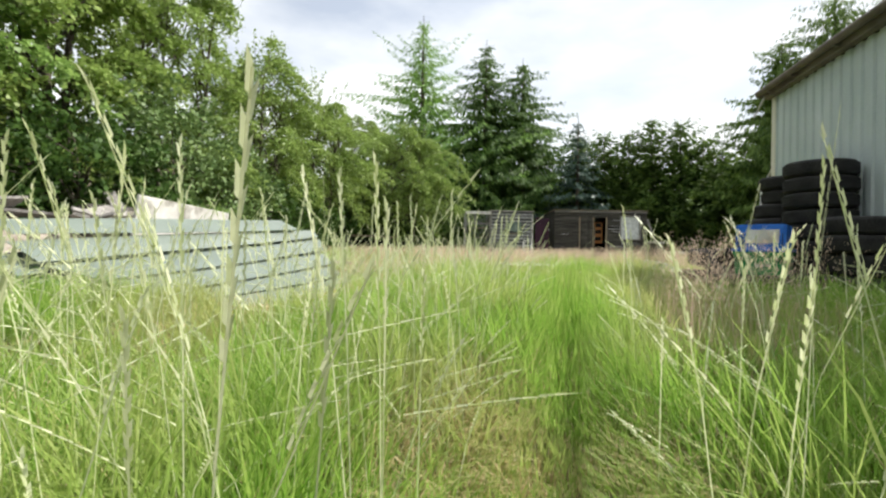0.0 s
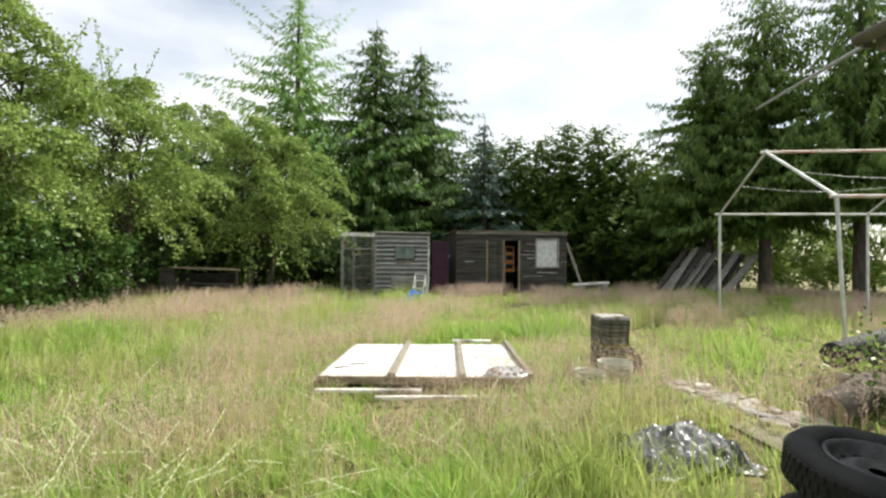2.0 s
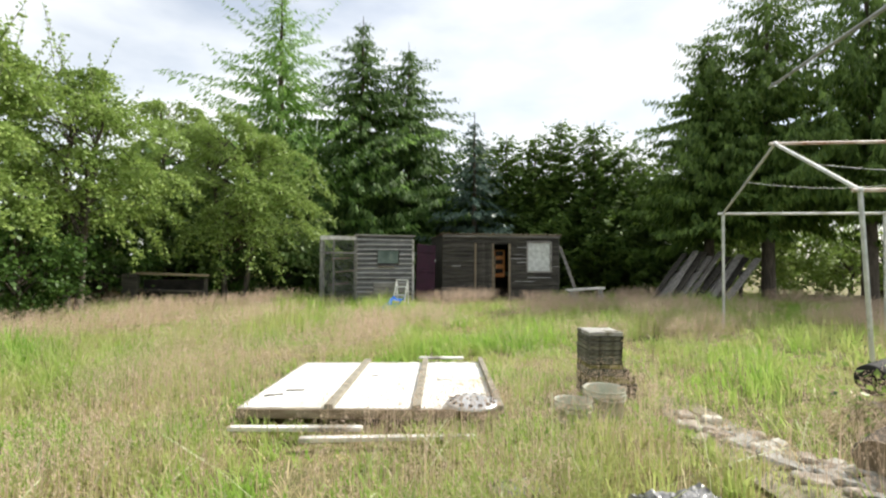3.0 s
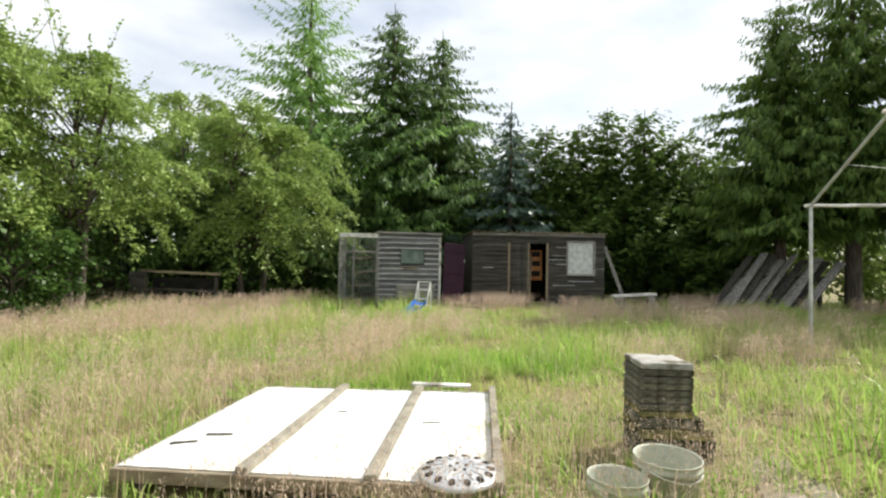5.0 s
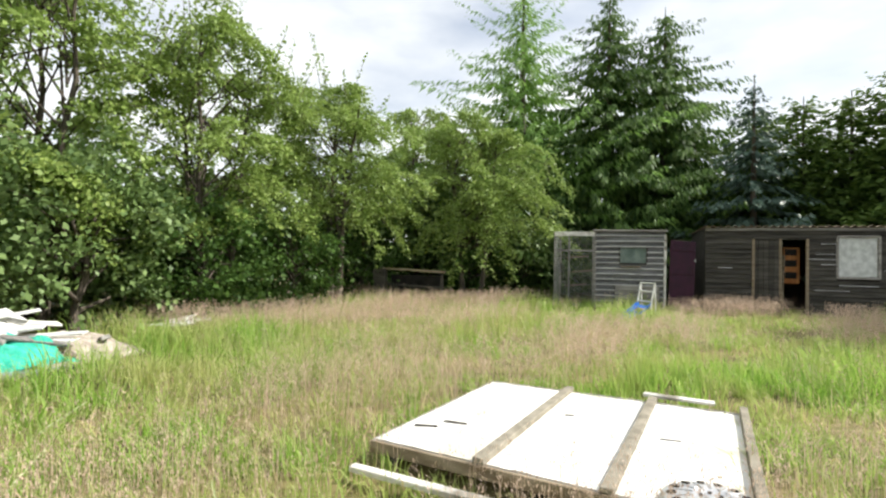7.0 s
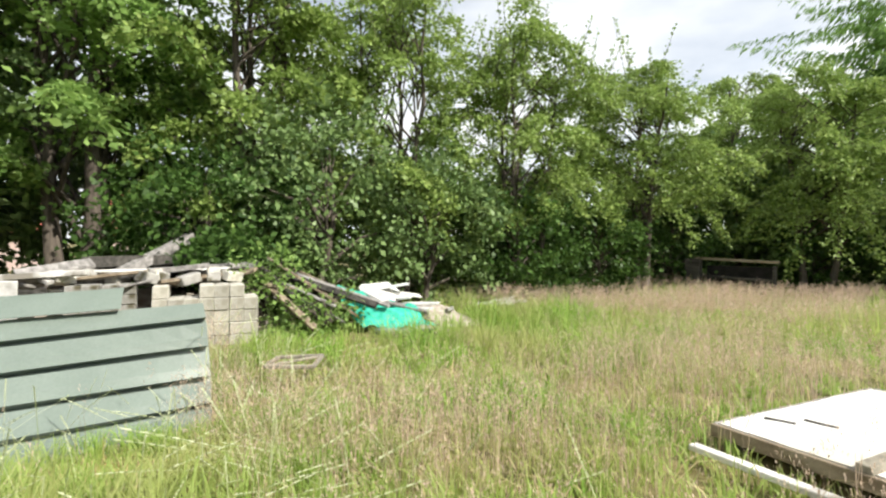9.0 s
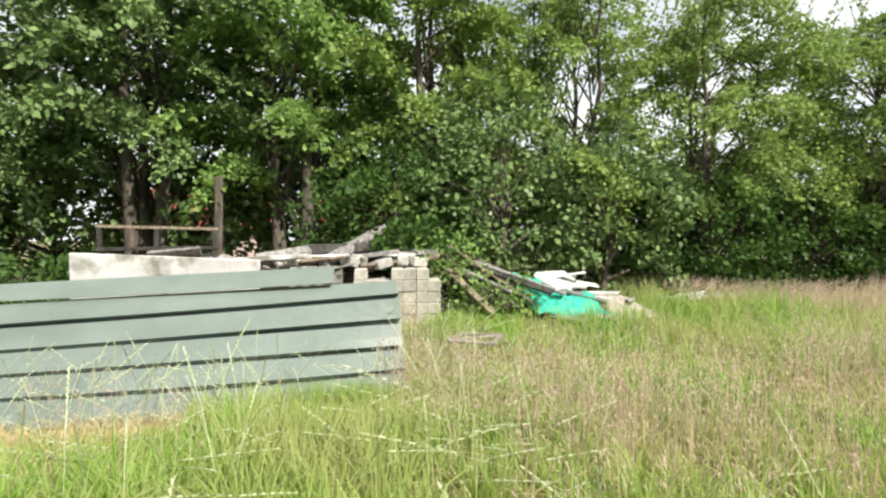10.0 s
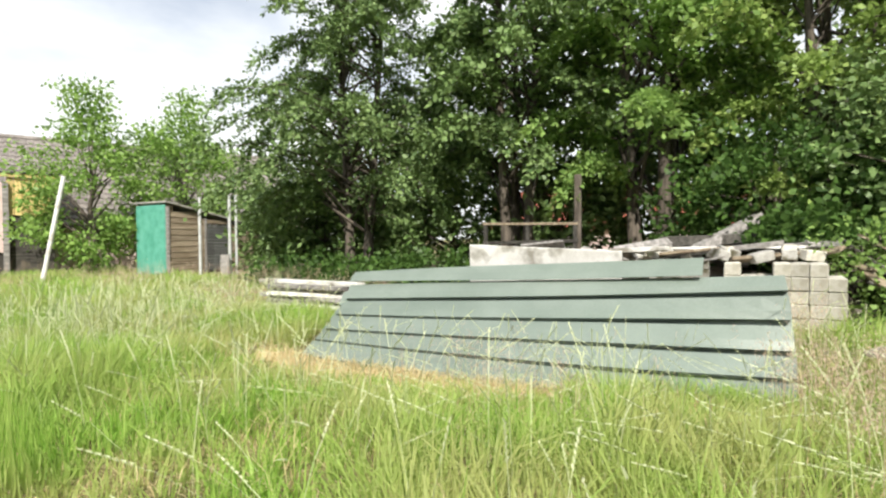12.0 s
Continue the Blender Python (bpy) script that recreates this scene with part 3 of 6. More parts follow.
# ---- stack of paving slabs and two buckets ----
def make_slabs():
    rnd = random.Random(8)
    z = 0.0
    base = Matrix.Translation((4.36, 10.36, 0)) @ Matrix.Rotation(radians(-7), 4, "Z")
    sizes = [(0.48, 0.07, 0.08), (0.48, 0.07, 0.075), (0.47, 0.065, 0.07), (0.41, 0.035, 0.07)] + [(0.34, 0.0, 0.045)] * 8
    for k, (w, dx, h) in enumerate(sizes):
        m = base @ pose(dx + rnd.uniform(-0.006, 0.006), rnd.uniform(-0.008, 0.008), z, 0, 0, rnd.uniform(-1.5, 1.5))
        s = thing("paving_slab", "weathered mossy concrete paving slab in a neat stack", "paving slab", m, "stacked slabs")
        bm = boxed((0, 0, h / 2), (w, 0.36, h - 0.003), None, 0.006, 0.003, rnd)
        bmesh.ops.subdivide_edges(bm, edges=bm.edges[:], cuts=2, use_grid_fill=True)
        for v in bm.verts:
            v.co += 0.0045 * noise.noise_vector(v.co * 18 + Vector((k, 0, 0)))
        part("slab", bm, M_CONC if k == len(sizes) - 1 else M_LICHEN if k in (2, 4) else M_MOSS, s)
        z += h
    return z


make_slabs()


def make_bucket(m, r, h):
    b = thing("plastic_bucket", "milky white plastic bucket with a rolled rim, standing in the grass", "bucket", m, "buckets by the slabs")
    bm = bmesh.new()
    lathe(bm, [(0.001, 0.004), (r * 0.82, 0.004), (r * 0.84, 0.0), (r * 0.86, 0.012), (r * 0.98, h - 0.05), (r * 1.03, h - 0.048), (r * 1.03, h - 0.03), (r * 0.99, h - 0.028), (r, h - 0.006), (r * 1.04, h), (r * 1.01, h + 0.002), (r * 0.965, h - 0.006), (r * 0.93, h * 0.6), (r * 0.80, 0.012), (0.001, 0.012)], 40)
    part("body", bm, M_BUCKET, b, "", True)
    for s in (-1, 1):
        part("handle_lug", boxed((s * r * 1.04, 0, h - 0.04), (0.03, 0.04, 0.04)), M_BUCKET, b)
    hd = bmesh.new()
    tube(hd, [(r * 1.07 * math.cos(a), -r * 1.07 * math.sin(a) * 0.92, h - 0.03 - 0.05 * math.sin(a)) for a in np.linspace(0, math.pi, 17)], [0.004] * 17, 6)
    part("handle", hd, M_WHITE, b, "", True)


make_bucket(pose(4.04, 9.66, 0.0, 1, -1, 25), 0.172, 0.26)
make_bucket(pose(3.71, 9.56, -0.02, -1, 1, 10), 0.15, 0.22)


# ---- crumpled sheet on the path ----
def make_crumple():
    c = thing("crumpled_sheeting", "heap of crumpled grey plastic sheeting in the grass", "plastic sheet", pose(3.50, 7.80, 0))
    bm = bmesh.new()
    bmesh.ops.create_grid(bm, x_segments=44, y_segments=30, size=0.5)
    for v in bm.verts:
        x, y = v.co.x * 0.80, v.co.y * 0.60
        r = math.hypot(x / 0.42, y / 0.32)
        z = 0.22 * max(0, 1 - r) ** 0.7
        k = noise.noise(Vector((x * 9, y * 9, 1))) * 0.07 + abs(noise.noise(Vector((x * 22, y * 22, 4)))) * 0.06
        v.co = Vector((x + 0.04 * noise.noise(Vector((x * 8, y * 8, 7))), y + 0.04 * noise.noise(Vector((x * 8, y * 8, 9))), max(0.01, z + k * (1 if r < 1 else 0.4) + 0.03)))
    part("sheet", bm, M_FOIL, c)
    s = thing("metal_tray", "dented pale metal tray lying in the grass", "tray", pose(2.86, 8.35, 0.07, 0, 6, 15))
    part("tray", boxed((0, 0, 0), (0.36, 0.16, 0.02), None, 0.006), M_FOIL, s)
    part("tray_edge", boxed((0, 0.08, 0.015), (0.36, 0.008, 0.03), None, 0.002), M_FOIL, s)


make_crumple()


def make_path_junk():
    rnd = random.Random(77)
    for k in range(9):
        s = thing("dark_debris", "dark crumpled scrap beside the plastic sheeting", "scrap", pose(3.45 + rnd.uniform(-0.42, 0.35), 7.8 + rnd.uniform(-0.30, 0.32), 0.05, rnd.uniform(-40, 40), rnd.uniform(-40, 40), rnd.uniform(0, 360)), "dark debris")
        part("scrap", boxed((0, 0, 0.02), (rnd.uniform(0.08, 0.2), 0.07, 0.05), None, 0.01, 0.02, rnd), (M_RUBBER, M_WOOD_D)[k % 2], s)
    g = thing("log", "brown sawn log with a dark cut end beside the path", "log", pose(5.46, 8.34, 0.19, 0, 86, 22))
    bm = bmesh.new()
    lathe(bm, [(0.13, -0.50), (0.142, -0.48), (0.135, 0.0), (0.145, 0.48), (0.13, 0.50)], 20)
    for v in bm.verts:
        v.co += 0.012 * noise.noise_vector(v.co * 9)
    part("trunk", bm, M_BARK, g, "", True)
    for s in (-1, 1):
        e = bmesh.new()
        bmesh.ops.create_cone(e, cap_ends=True, segments=20, radius1=0.131, radius2=0.131, depth=0.02)
        bmesh.ops.translate(e, vec=(0, 0, s * 0.497), verts=e.verts)
        part("cut_end", e, M_WOOD_B, g, "sawn end grain")
    g = thing("black_roll", "black rolled-up roofing felt lying on rubble", "roll", pose(6.58, 9.20, 0.43, 0, 84, 12))
    bm = bmesh.new()
    lathe(bm, [(0.05, -0.5), (0.125, -0.5), (0.13, -0.49), (0.128, 0.49), (0.122, 0.5), (0.05, 0.5), (0.045, 0.4)], 24)
    part("felt", bm, M_RUBBER, g, "", True)
    r = thing("stone_heap", "low heap of dark earth and stones under logs beside the path", "rubble", pose(6.45, 8.80, 0))
    bm = bmesh.new()
    bmesh.ops.create_grid(bm, x_segments=26, y_segments=26, size=0.5)
    for v in bm.verts:
        u, t = v.co.x * 2, v.co.y * 2
        e = max(0, 1 - u * u) * max(0, 1 - t * t)
        v.co = Vector((1.0 * u, 0.7 * t, 0.27 * e ** 0.7 + 0.08 * noise.noise(Vector((u * 5, t * 5, 8))) * e - 0.02))
    part("mound", bm, M_SOIL, r)
    for k in range(22):
        s = thing("stone", "rough stone on the heap beside the path", "stone", pose(6.2 + rnd.uniform(-0.6, 0.5), 8.6 + rnd.uniform(-0.35, 0.4), 0.20 + rnd.uniform(-0.12, 0.12), rnd.uniform(-40, 40), rnd.uniform(-40, 40), rnd.uniform(0, 360)), "stones by the path")
        part("stone", boxed((0, 0, 0), (rnd.uniform(0.08, 0.2), rnd.uniform(0.06, 0.13), 0.08), None, 0.02, 0.015, rnd), (M_CONC, M_RUBBLE, M_MOSS)[k % 3], s)
    for k in range(44):
        u = rnd.uniform(0, 1)
        x, y = 4.82 - 0.22 * u + rnd.gauss(0, 0.13), 7.6 + 1.9 * u
        s = thing("path_stone", "flat pale stone trodden into the path", "stone", pose(x, y, float(ground_height(x, y)) + 0.035, rnd.uniform(-6, 6), rnd.uniform(-6, 6), rnd.uniform(0, 360)), "path stones")
        part("stone", boxed((0, 0, 0), (rnd.uniform(0.08, 0.24), rnd.uniform(0.06, 0.16), 0.05), None, 0.015, 0.012, rnd), (M_CONC, M_BLOCK, M_RUBBLE)[k % 3], s)


make_path_junk()


# ---- hen house and sheds at the far end ----
def lap_boards(parent, x0, x1, z0, z1, y, n, material, rnd, holes=(), label="", edge=False):
    """Horizontal lapped boards on a wall that faces -y; holes are (xa, xb, za, zb)."""
    h = (z1 - z0) / n
    for k in range(n):
        za, zb = z0 + k * h, z0 + (k + 1) * h
        spans = [(x0, x1)]
        for xa, xb, ha, hb in holes:
            if min(zb, hb) - max(za, ha) > 0.3 * h:
                spans = [s for a, b in spans for s in ((a, min(b, xa)), (max(a, xb), b)) if s[1] - s[0] > 0.03]
        for a, b in spans:
            bm = boxed(((a + b) / 2, y - 0.012, (za + zb) / 2), (b - a, 0.026, h * 1.04), pose(0, 0, 0, -12 + rnd.uniform(-2, 2), rnd.uniform(-0.25, 0.25), 0), 0.003)
            part("board", bm, material, parent, label)
            if edge or rnd.random() < 0.25:
                e0 = a if edge else rnd.uniform(a, (a + b) / 2)
                e1 = b if edge else min(b, e0 + rnd.uniform(0.2, 0.8))
                part("board_edge", boxed(((e0 + e1) / 2, y - 0.040, za + 0.012), (e1 - e0, 0.012, 0.034 if edge else 0.016), None, 0.003), M_EDGE, parent, "pale worn board edge")


def make_coop():
    rnd = random.Random(11)
    c = thing("hen_house", "small grey lapped-board hen house beside a wire run", "hen house", pose(2.05, 21.3, 0))
    w, d, h = 1.73, 1.7, 2.10
    win = (0.62, 1.30, 1.22, 1.66)
    hatch = (0.50, 1.62, 0.0, 0.66)
    lap_boards(c, 0, w, 0.05, h, 0, 14, M_COOP, rnd, (win, hatch), edge=True)
    part("front_wall", boxed((w / 2, 0.02, 0.61), (w, 0.02, 1.20)), M_WOOD_D, c)
    part("front_wall", boxed((w / 2, 0.02, 1.88), (w, 0.02, 0.44)), M_WOOD_D, c)
    part("side_wall", boxed((0.01, d / 2, h / 2), (0.03, d, h)), M_WOOD_D, c)
    part("side_wall", boxed((w - 0.01, d / 2, h / 2), (0.03, d, h)), M_WOOD_D, c)
    part("back_wall", boxed((w / 2, d, h / 2), (w, 0.03, h)), M_WOOD_D, c)
    part("corner_post", boxed((w + 0.015, -0.01, h / 2 - 0.05), (0.06, 0.05, h - 0.1)), M_CHIP, c, "white painted corner post")
    part("corner_post", boxed((-0.005, -0.01, h / 2), (0.05, 0.045, h)), M_WOOD_G, c)
    pane = part("window_pane", boxed((0.96, 0.0, 1.44), (0.66, 0.008, 0.42)), M_GLASS, c, "dull greenish window pane")
    for a, b in (((0.62, 1.22), (1.30, 1.22)), ((0.62, 1.66), (1.30, 1.66)), ((0.62, 1.22), (0.62, 1.66)), ((1.30, 1.22), (1.30, 1.66))):
        part("window_frame", beam((a[0], -0.025, a[1]), (b[0], -0.025, b[1]), 0.035, 0.035), M_WOOD_D, pane)
    part("ledge", boxed((0.9, -0.06, 1.14), (0.5, 0.1, 0.03)), M_WOOD_B, c)
    part("hatch", boxed((1.06, -0.03, 0.33), (1.10, 0.03, 0.64)), M_WOOD_G, c, "flat grey hatch panel")
    part("roof", boxed((w / 2, d / 2, h + 0.03), (w + 0.14, d + 0.2, 0.05), pose(0, 0, 0, 2, 0.4, 0)), M_WOOD_G, c, "flat felted roof")
    run = thing("wire_run", "wire mesh poultry run on a wooden frame beside the hen house", "poultry run", pose(0.95, 21.3, 0))
    rw, rh, rd = 1.07, 2.06, 1.6
    for x, y in ((0.02, 0), (1.04, 0.03), (0.02, rd), (1.04, rd), (0.4, 0)):
        part("post", boxed((x, y, rh / 2), (0.045, 0.045, rh)), M_WOOD_G, run)
    for z in (0.06, 1.55, rh - 0.02):
        part("rail", boxed((rw / 2, 0, z), (rw, 0.03, 0.05)), M_WOOD_G, run)
    part("rail", boxed((rw / 2, -0.02, rh - 0.05), (rw, 0.02, 0.12)), M_CHIP, run)
    part("rail", boxed((0.02, rd / 2, rh - 0.02), (0.045, rd, 0.05)), M_WOOD_G, run)
    mesh = bmesh.new()
    for k in range(18):
        box(mesh, (0.06 * k + 0.02, -0.025, rh / 2), (0.005, 0.005, rh), None, 0)
    for k in range(34):
        box(mesh, (rw / 2, -0.030, 0.06 * k + 0.03), (rw, 0.005, 0.005), None, 0)
    part("wire_mesh", mesh, M_WIRE, run)
    side = bmesh.new()
    for k in range(16):
        box(side, (-0.01, 0.1 * k + 0.03, rh / 2), (0.005, 0.005, rh), None, 0)
    for k in range(20):
        box(side, (-0.01, rd / 2, 0.1 * k + 0.03), (0.005, rd, 0.005), None, 0)
    part("wire_mesh", side, M_WIRE, run)
    for z, x0 in ((0.55, 0.25), (0.95, 0.45), (1.35, 0.3)):
        part("perch", beam((x0, 0.5, z), (x0 + 0.6, 0.5, z + 0.06), 0.05, 0.05), M_WOOD_B, run)
    dr = thing("purple_door", "dark purple painted door leaf standing beside the hen house", "door", pose(4.16, 21.2, 0, -4, 3, 12))
    part("leaf", boxed((0, 0, 0.92), (0.62, 0.04, 1.84)), M_PURPLE, dr)
    for z in (0.35, 1.0, 1.62):
        part("ledge", boxed((0, -0.03, z), (0.56, 0.02, 0.09)), M_PURPLE, dr)
    part("hinge", boxed((0.30, -0.04, 1.35), (0.04, 0.015, 0.08)), M_WIRE, dr)


make_coop()


def make_shed():
    rnd = random.Random(12)
    s = thing("garden_shed", "old dark board shed with an open door and a curtained window", "shed", pose(4.74, 21.3, 0))
    w, d, h = 3.92, 2.2, 2.14
    door, gap, win = (1.62, 2.20, 0.0, 1.86), (1.06, 1.62, 0.0, 1.9), (2.80, 3.62, 0.98, 1.96)
    lap_boards(s, 0, w, 0.04, h, 0, 17, M_WOOD_D, rnd, (door, gap, win))
    for k in range(5):
        part("door_plank", boxed((1.115 + k * 0.112, -0.02, 0.94), (0.105, 0.025, 1.84), pose(0, 0, 0, 0, rnd.uniform(-0.4, 0.4), 0)), M_WOOD_D, s)
    for x in (1.06, 1.64, 2.20):
        part("door_post", boxed((x, -0.02, 0.95), (0.06, 0.06, 1.9)), M_WOOD_B, s)
    part("lintel", boxed((1.63, -0.02, 1.92), (1.2, 0.05, 0.08)), M_WOOD_D, s)
    # Inner and back walls are near-black: the room's shade is in their colour.
    part("inner_wall", boxed((0.53, 0.02, h / 2), (1.06, 0.02, h)), M_SHADE, s)
    part("inner_wall", boxed((2.50, 0.02, h / 2), (0.6, 0.02, h)), M_SHADE, s)
    part("inner_wall", boxed((3.77, 0.02, h / 2), (0.3, 0.02, h)), M_SHADE, s)
    part("inner_wall", boxed((3.2, 0.02, 0.49), (0.84, 0.02, 0.98)), M_SHADE, s)
    part("side_wall", boxed((0.0, d / 2, h / 2), (0.03, d, h)), M_WOOD_D, s)
    part("side_wall", boxed((w, d / 2, h / 2), (0.03, d, h)), M_WOOD_D, s)
    part("back_wall", boxed((w / 2, d, h / 2), (w, 0.03, h)), M_SHADE, s)
    unit = part("shelf_unit", boxed((2.0, 0.55, 1.25), (0.34, 0.3, 0.9)), M_WOOD_O, s, "orange-brown wooden shelf seen inside")
    # Solid near-black blocks paint the shade between the shelves.
    for z in (1.0, 1.3, 1.58):
        part("gap_shade", boxed((1.98, 0.395, z), (0.26, 0.02, 0.16)), M_SHADE, unit)
    part("plank", beam((1.74, 0.25, 0.05), (1.80, 0.3, 1.5), 0.06, 0.04), M_WOOD_B, s)
    pane = part("curtain", boxed((3.21, 0.0, 1.47), (0.76, 0.012, 0.92)), M_CURTAIN, s, "greyed net curtain behind dirty glass")
    for a, b in (((2.80, 0.98), (3.62, 0.98)), ((2.80, 1.96), (3.62, 1.96)), ((2.80, 0.98), (2.80, 1.96)), ((3.62, 0.98), (3.62, 1.96))):
        part("window_frame", beam((a[0], -0.03, a[1]), (b[0], -0.03, b[1]), 0.05, 0.05), M_WOOD_G, pane, "bare grey window frame")
    # shallow corrugated roof
    bm = bmesh.new()
    n = 98
    rows = [[bm.verts.new((-0.06 + (w + 0.12) * k / n, y, h + z + 0.022 * math.sin(2 * math.pi * k / 4))) for k in range(n + 1)] for y, z in ((-0.12, 0.05), (d + 0.1, -0.03))]
    for k in range(n):
        bm.faces.new((rows[0][k], rows[0][k + 1], rows[1][k + 1], rows[1][k]))
    e = bmesh.ops.extrude_face_region(bm, geom=bm.faces[:])
    bmesh.ops.translate(bm, vec=(0, 0, 0.012), verts=[g for g in e["geom"] if isinstance(g, bmesh.types.BMVert)])
    part("roof", bm, M_WOOD_B, s, "weathered corrugated roof sheet")
    part("verge", boxed((w / 2, -0.05, h - 0.01), (w + 0.04, 0.03, 0.07)), M_WOOD_G, s)
    p = thing("leaning_post", "grey timber post leaning against the shed end", "post")
    part("post", beam((9.30, 21.1, 0.0), (8.70, 21.35, 1.85), 0.09, 0.09, warp=0.006, rnd=rnd), M_WOOD_G, p)
    p = thing("white_plank", "white painted plank lying on the grass beside the shed", "plank")
    part("plank", beam((8.75, 20.9, 0.40), (10.15, 21.1, 0.46), 0.16, 0.07), M_WHITE, p)
    part("support", boxed((9.0, 20.95, 0.19), (0.3, 0.2, 0.38)), M_CONC, p)
    part("support", boxed((10.0, 21.1, 0.21), (0.2, 0.2, 0.42)), M_CONC, p)


make_shed()


def make_slide():
    s = thing("toy_slide", "small child's slide with a blue chute and pale metal ladder", "slide", pose(3.22, 19.0, 0, 0, 0, -37) @ Matrix.Scale(0.9, 4))
    for x in (-0.19, 0.19):
        part("side_rail", pipe((x, 0.02, 0.92), (x, -0.16, 0.28), 0.022), M_WHITE, s)
        part("leg", pipe((x, 0.02, 0.92), (x, 0.08, 0.0), 0.018), M_WHITE, s)
    for z, y in ((0.90, 0.015), (0.70, -0.04), (0.46, -0.11)):
        part("rung", pipe((-0.19, y, z), (0.19, y, z), 0.02), M_GALV, s)
    part("yellow_step", boxed((0.05, -0.36, 0.28), (0.20, 0.10, 0.05)), M_YELLOW, s, "yellow plastic step")
    bm = bmesh.new()
    prof = [(-0.2, 0.09), (-0.17, 0.08), (-0.15, 0.0), (0.15, 0.0), (0.17, 0.08), (0.2, 0.09)]
    path = [(-0.10, 0.36), (-0.30, 0.27), (-0.52, 0.16), (-0.78, 0.06)]
    rows = [[bm.verts.new((x, y, z + dz)) for x, dz in prof] for y, z in path]
    for a, b in zip(rows, rows[1:]):
        for k in range(5):
            bm.faces.new((a[k], a[k + 1], b[k + 1], b[k]))
    e = bmesh.ops.extrude_face_region(bm, geom=bm.faces[:])
    bmesh.ops.translate(bm, vec=(0, 0, -0.012), verts=[g for g in e["geom"] if isinstance(g, bmesh.types.BMVert)])
    part("chute", bm, M_BLUE_P, s, "bright blue plastic chute")


make_slide()


# ---- bare tent frame ----
def make_tent_frame():
    t = thing("tent_frame", "bare white metal pavilion frame without its cover", "tent frame")
    n0, f0 = Vector((8.08, 10.82, 0)), Vector((9.16, 14.45, 0))
    d = Vector((0.958, -0.285, 0)) * 2.95
    for k in range(3):
        n, f = n0 + d * k, f0 + d * k
        apex = (n + f) / 2 + Vector((0, 0, 3.26))
        ne, fe = n + Vector((0, 0, 2.24)), f + Vector((0, 0, 2.30))
        lean = Vector((0.10, -0.05, 0)) if k == 0 else Vector((0, 0, 0))
        part("post", pipe(n + lean, ne, 0.028), M_GALV, t)
        part("post", pipe(f, fe, 0.028), M_GALV, t)
        part("rafter", pipe(ne, apex, 0.026), M_GALV if k else M_WHITE, t)
        part("rafter", pipe(fe, apex, 0.022), M_GALV, t)
        for p in (ne, fe, apex):
            bm = bmesh.new()
            bmesh.ops.create_uvsphere(bm, u_segments=10, v_segments=6, radius=0.04)
            bmesh.ops.translate(bm, vec=p, verts=bm.verts)
            part("joint", bm, M_GALV, t, "", True)
        if k < 2:
            for p in (ne, fe, apex):
                part("purlin", pipe(p - d * 0.03, p + d, 0.026), M_WHITE if p == fe else M_RUST, t)
            for q in (0.5,):
                a, b = ne.lerp(apex, q), fe.lerp(apex, q)
                for u in (a, b):
                    w = bmesh.new()
                    tube(w, [u + d * (i / 8) - Vector((0, 0, 0.12 * math.sin(math.pi * i / 8))) for i in range(9)], [0.006] * 9, 5)
                    part("cord", w, M_WIRE, t, "thin slack cord", True)


make_tent_frame()


# ---- leaning roof sheets by the trees ----
def make_leaning_sheets():
    rnd = random.Random(21)
    for k in range(11):
        x = 11.9 + 0.18 * k
        s = thing("leaning_board", "long grey weathered board leaning in a row against the trees", "board", group="leaning boards")
        y = 21.2 - 0.12 * k + rnd.uniform(-0.08, 0.08)
        part("plank", beam((x, y, 0.0), (x + 1.45 + rnd.uniform(-0.15, 0.1), y + 0.25, 1.62 + rnd.uniform(-0.15, 0.1)), 0.24, 0.05, warp=0.01, rnd=rnd, roll=rnd.uniform(-0.3, 0.3)), M_WOOD_G if k % 3 else M_WOOD_D, s)
    s = thing("trestle", "rough timber trestle carrying a row of leaning boards", "trestle")
    part("rail", beam((12.75, 21.45, 1.0), (14.8, 20.2, 1.02), 0.09, 0.09), M_WOOD_D, s)
    for x, y in ((12.9, 21.35), (14.65, 20.3)):
        part("leg", beam((x, y, 0), (x, y, 0.98), 0.09, 0.09), M_WOOD_D, s)


make_leaning_sheets()


def make_gate():
    g = thing("old_gate", "dark weathered field gate frame in front of the hedge", "gate", pose(-3.9, 20.3, 0) @ Matrix.Scale(0.9, 4))
    part("post", boxed((0, 0, 0.52), (0.42, 0.2, 1.04)), M_WOOD_D, g)
    part("post", boxed((2.1, 0, 0.45), (0.09, 0.09, 0.9)), M_WOOD_D, g)
    part("rail", beam((0, 0, 1.06), (2.2, 0, 0.98), 0.09, 0.07), M_WOOD_B, g)
    part("rail", beam((0, 0, 0.55), (2.1, 0, 0.5), 0.06, 0.06), M_WOOD_D, g)
    # Added near-black sheet: stands in for the shaded cavity behind the rails.
    part("cavity_shade", boxed((1.1, 0.3, 0.45), (1.7, 0.04, 0.8)), M_SHADE, g)


make_gate()


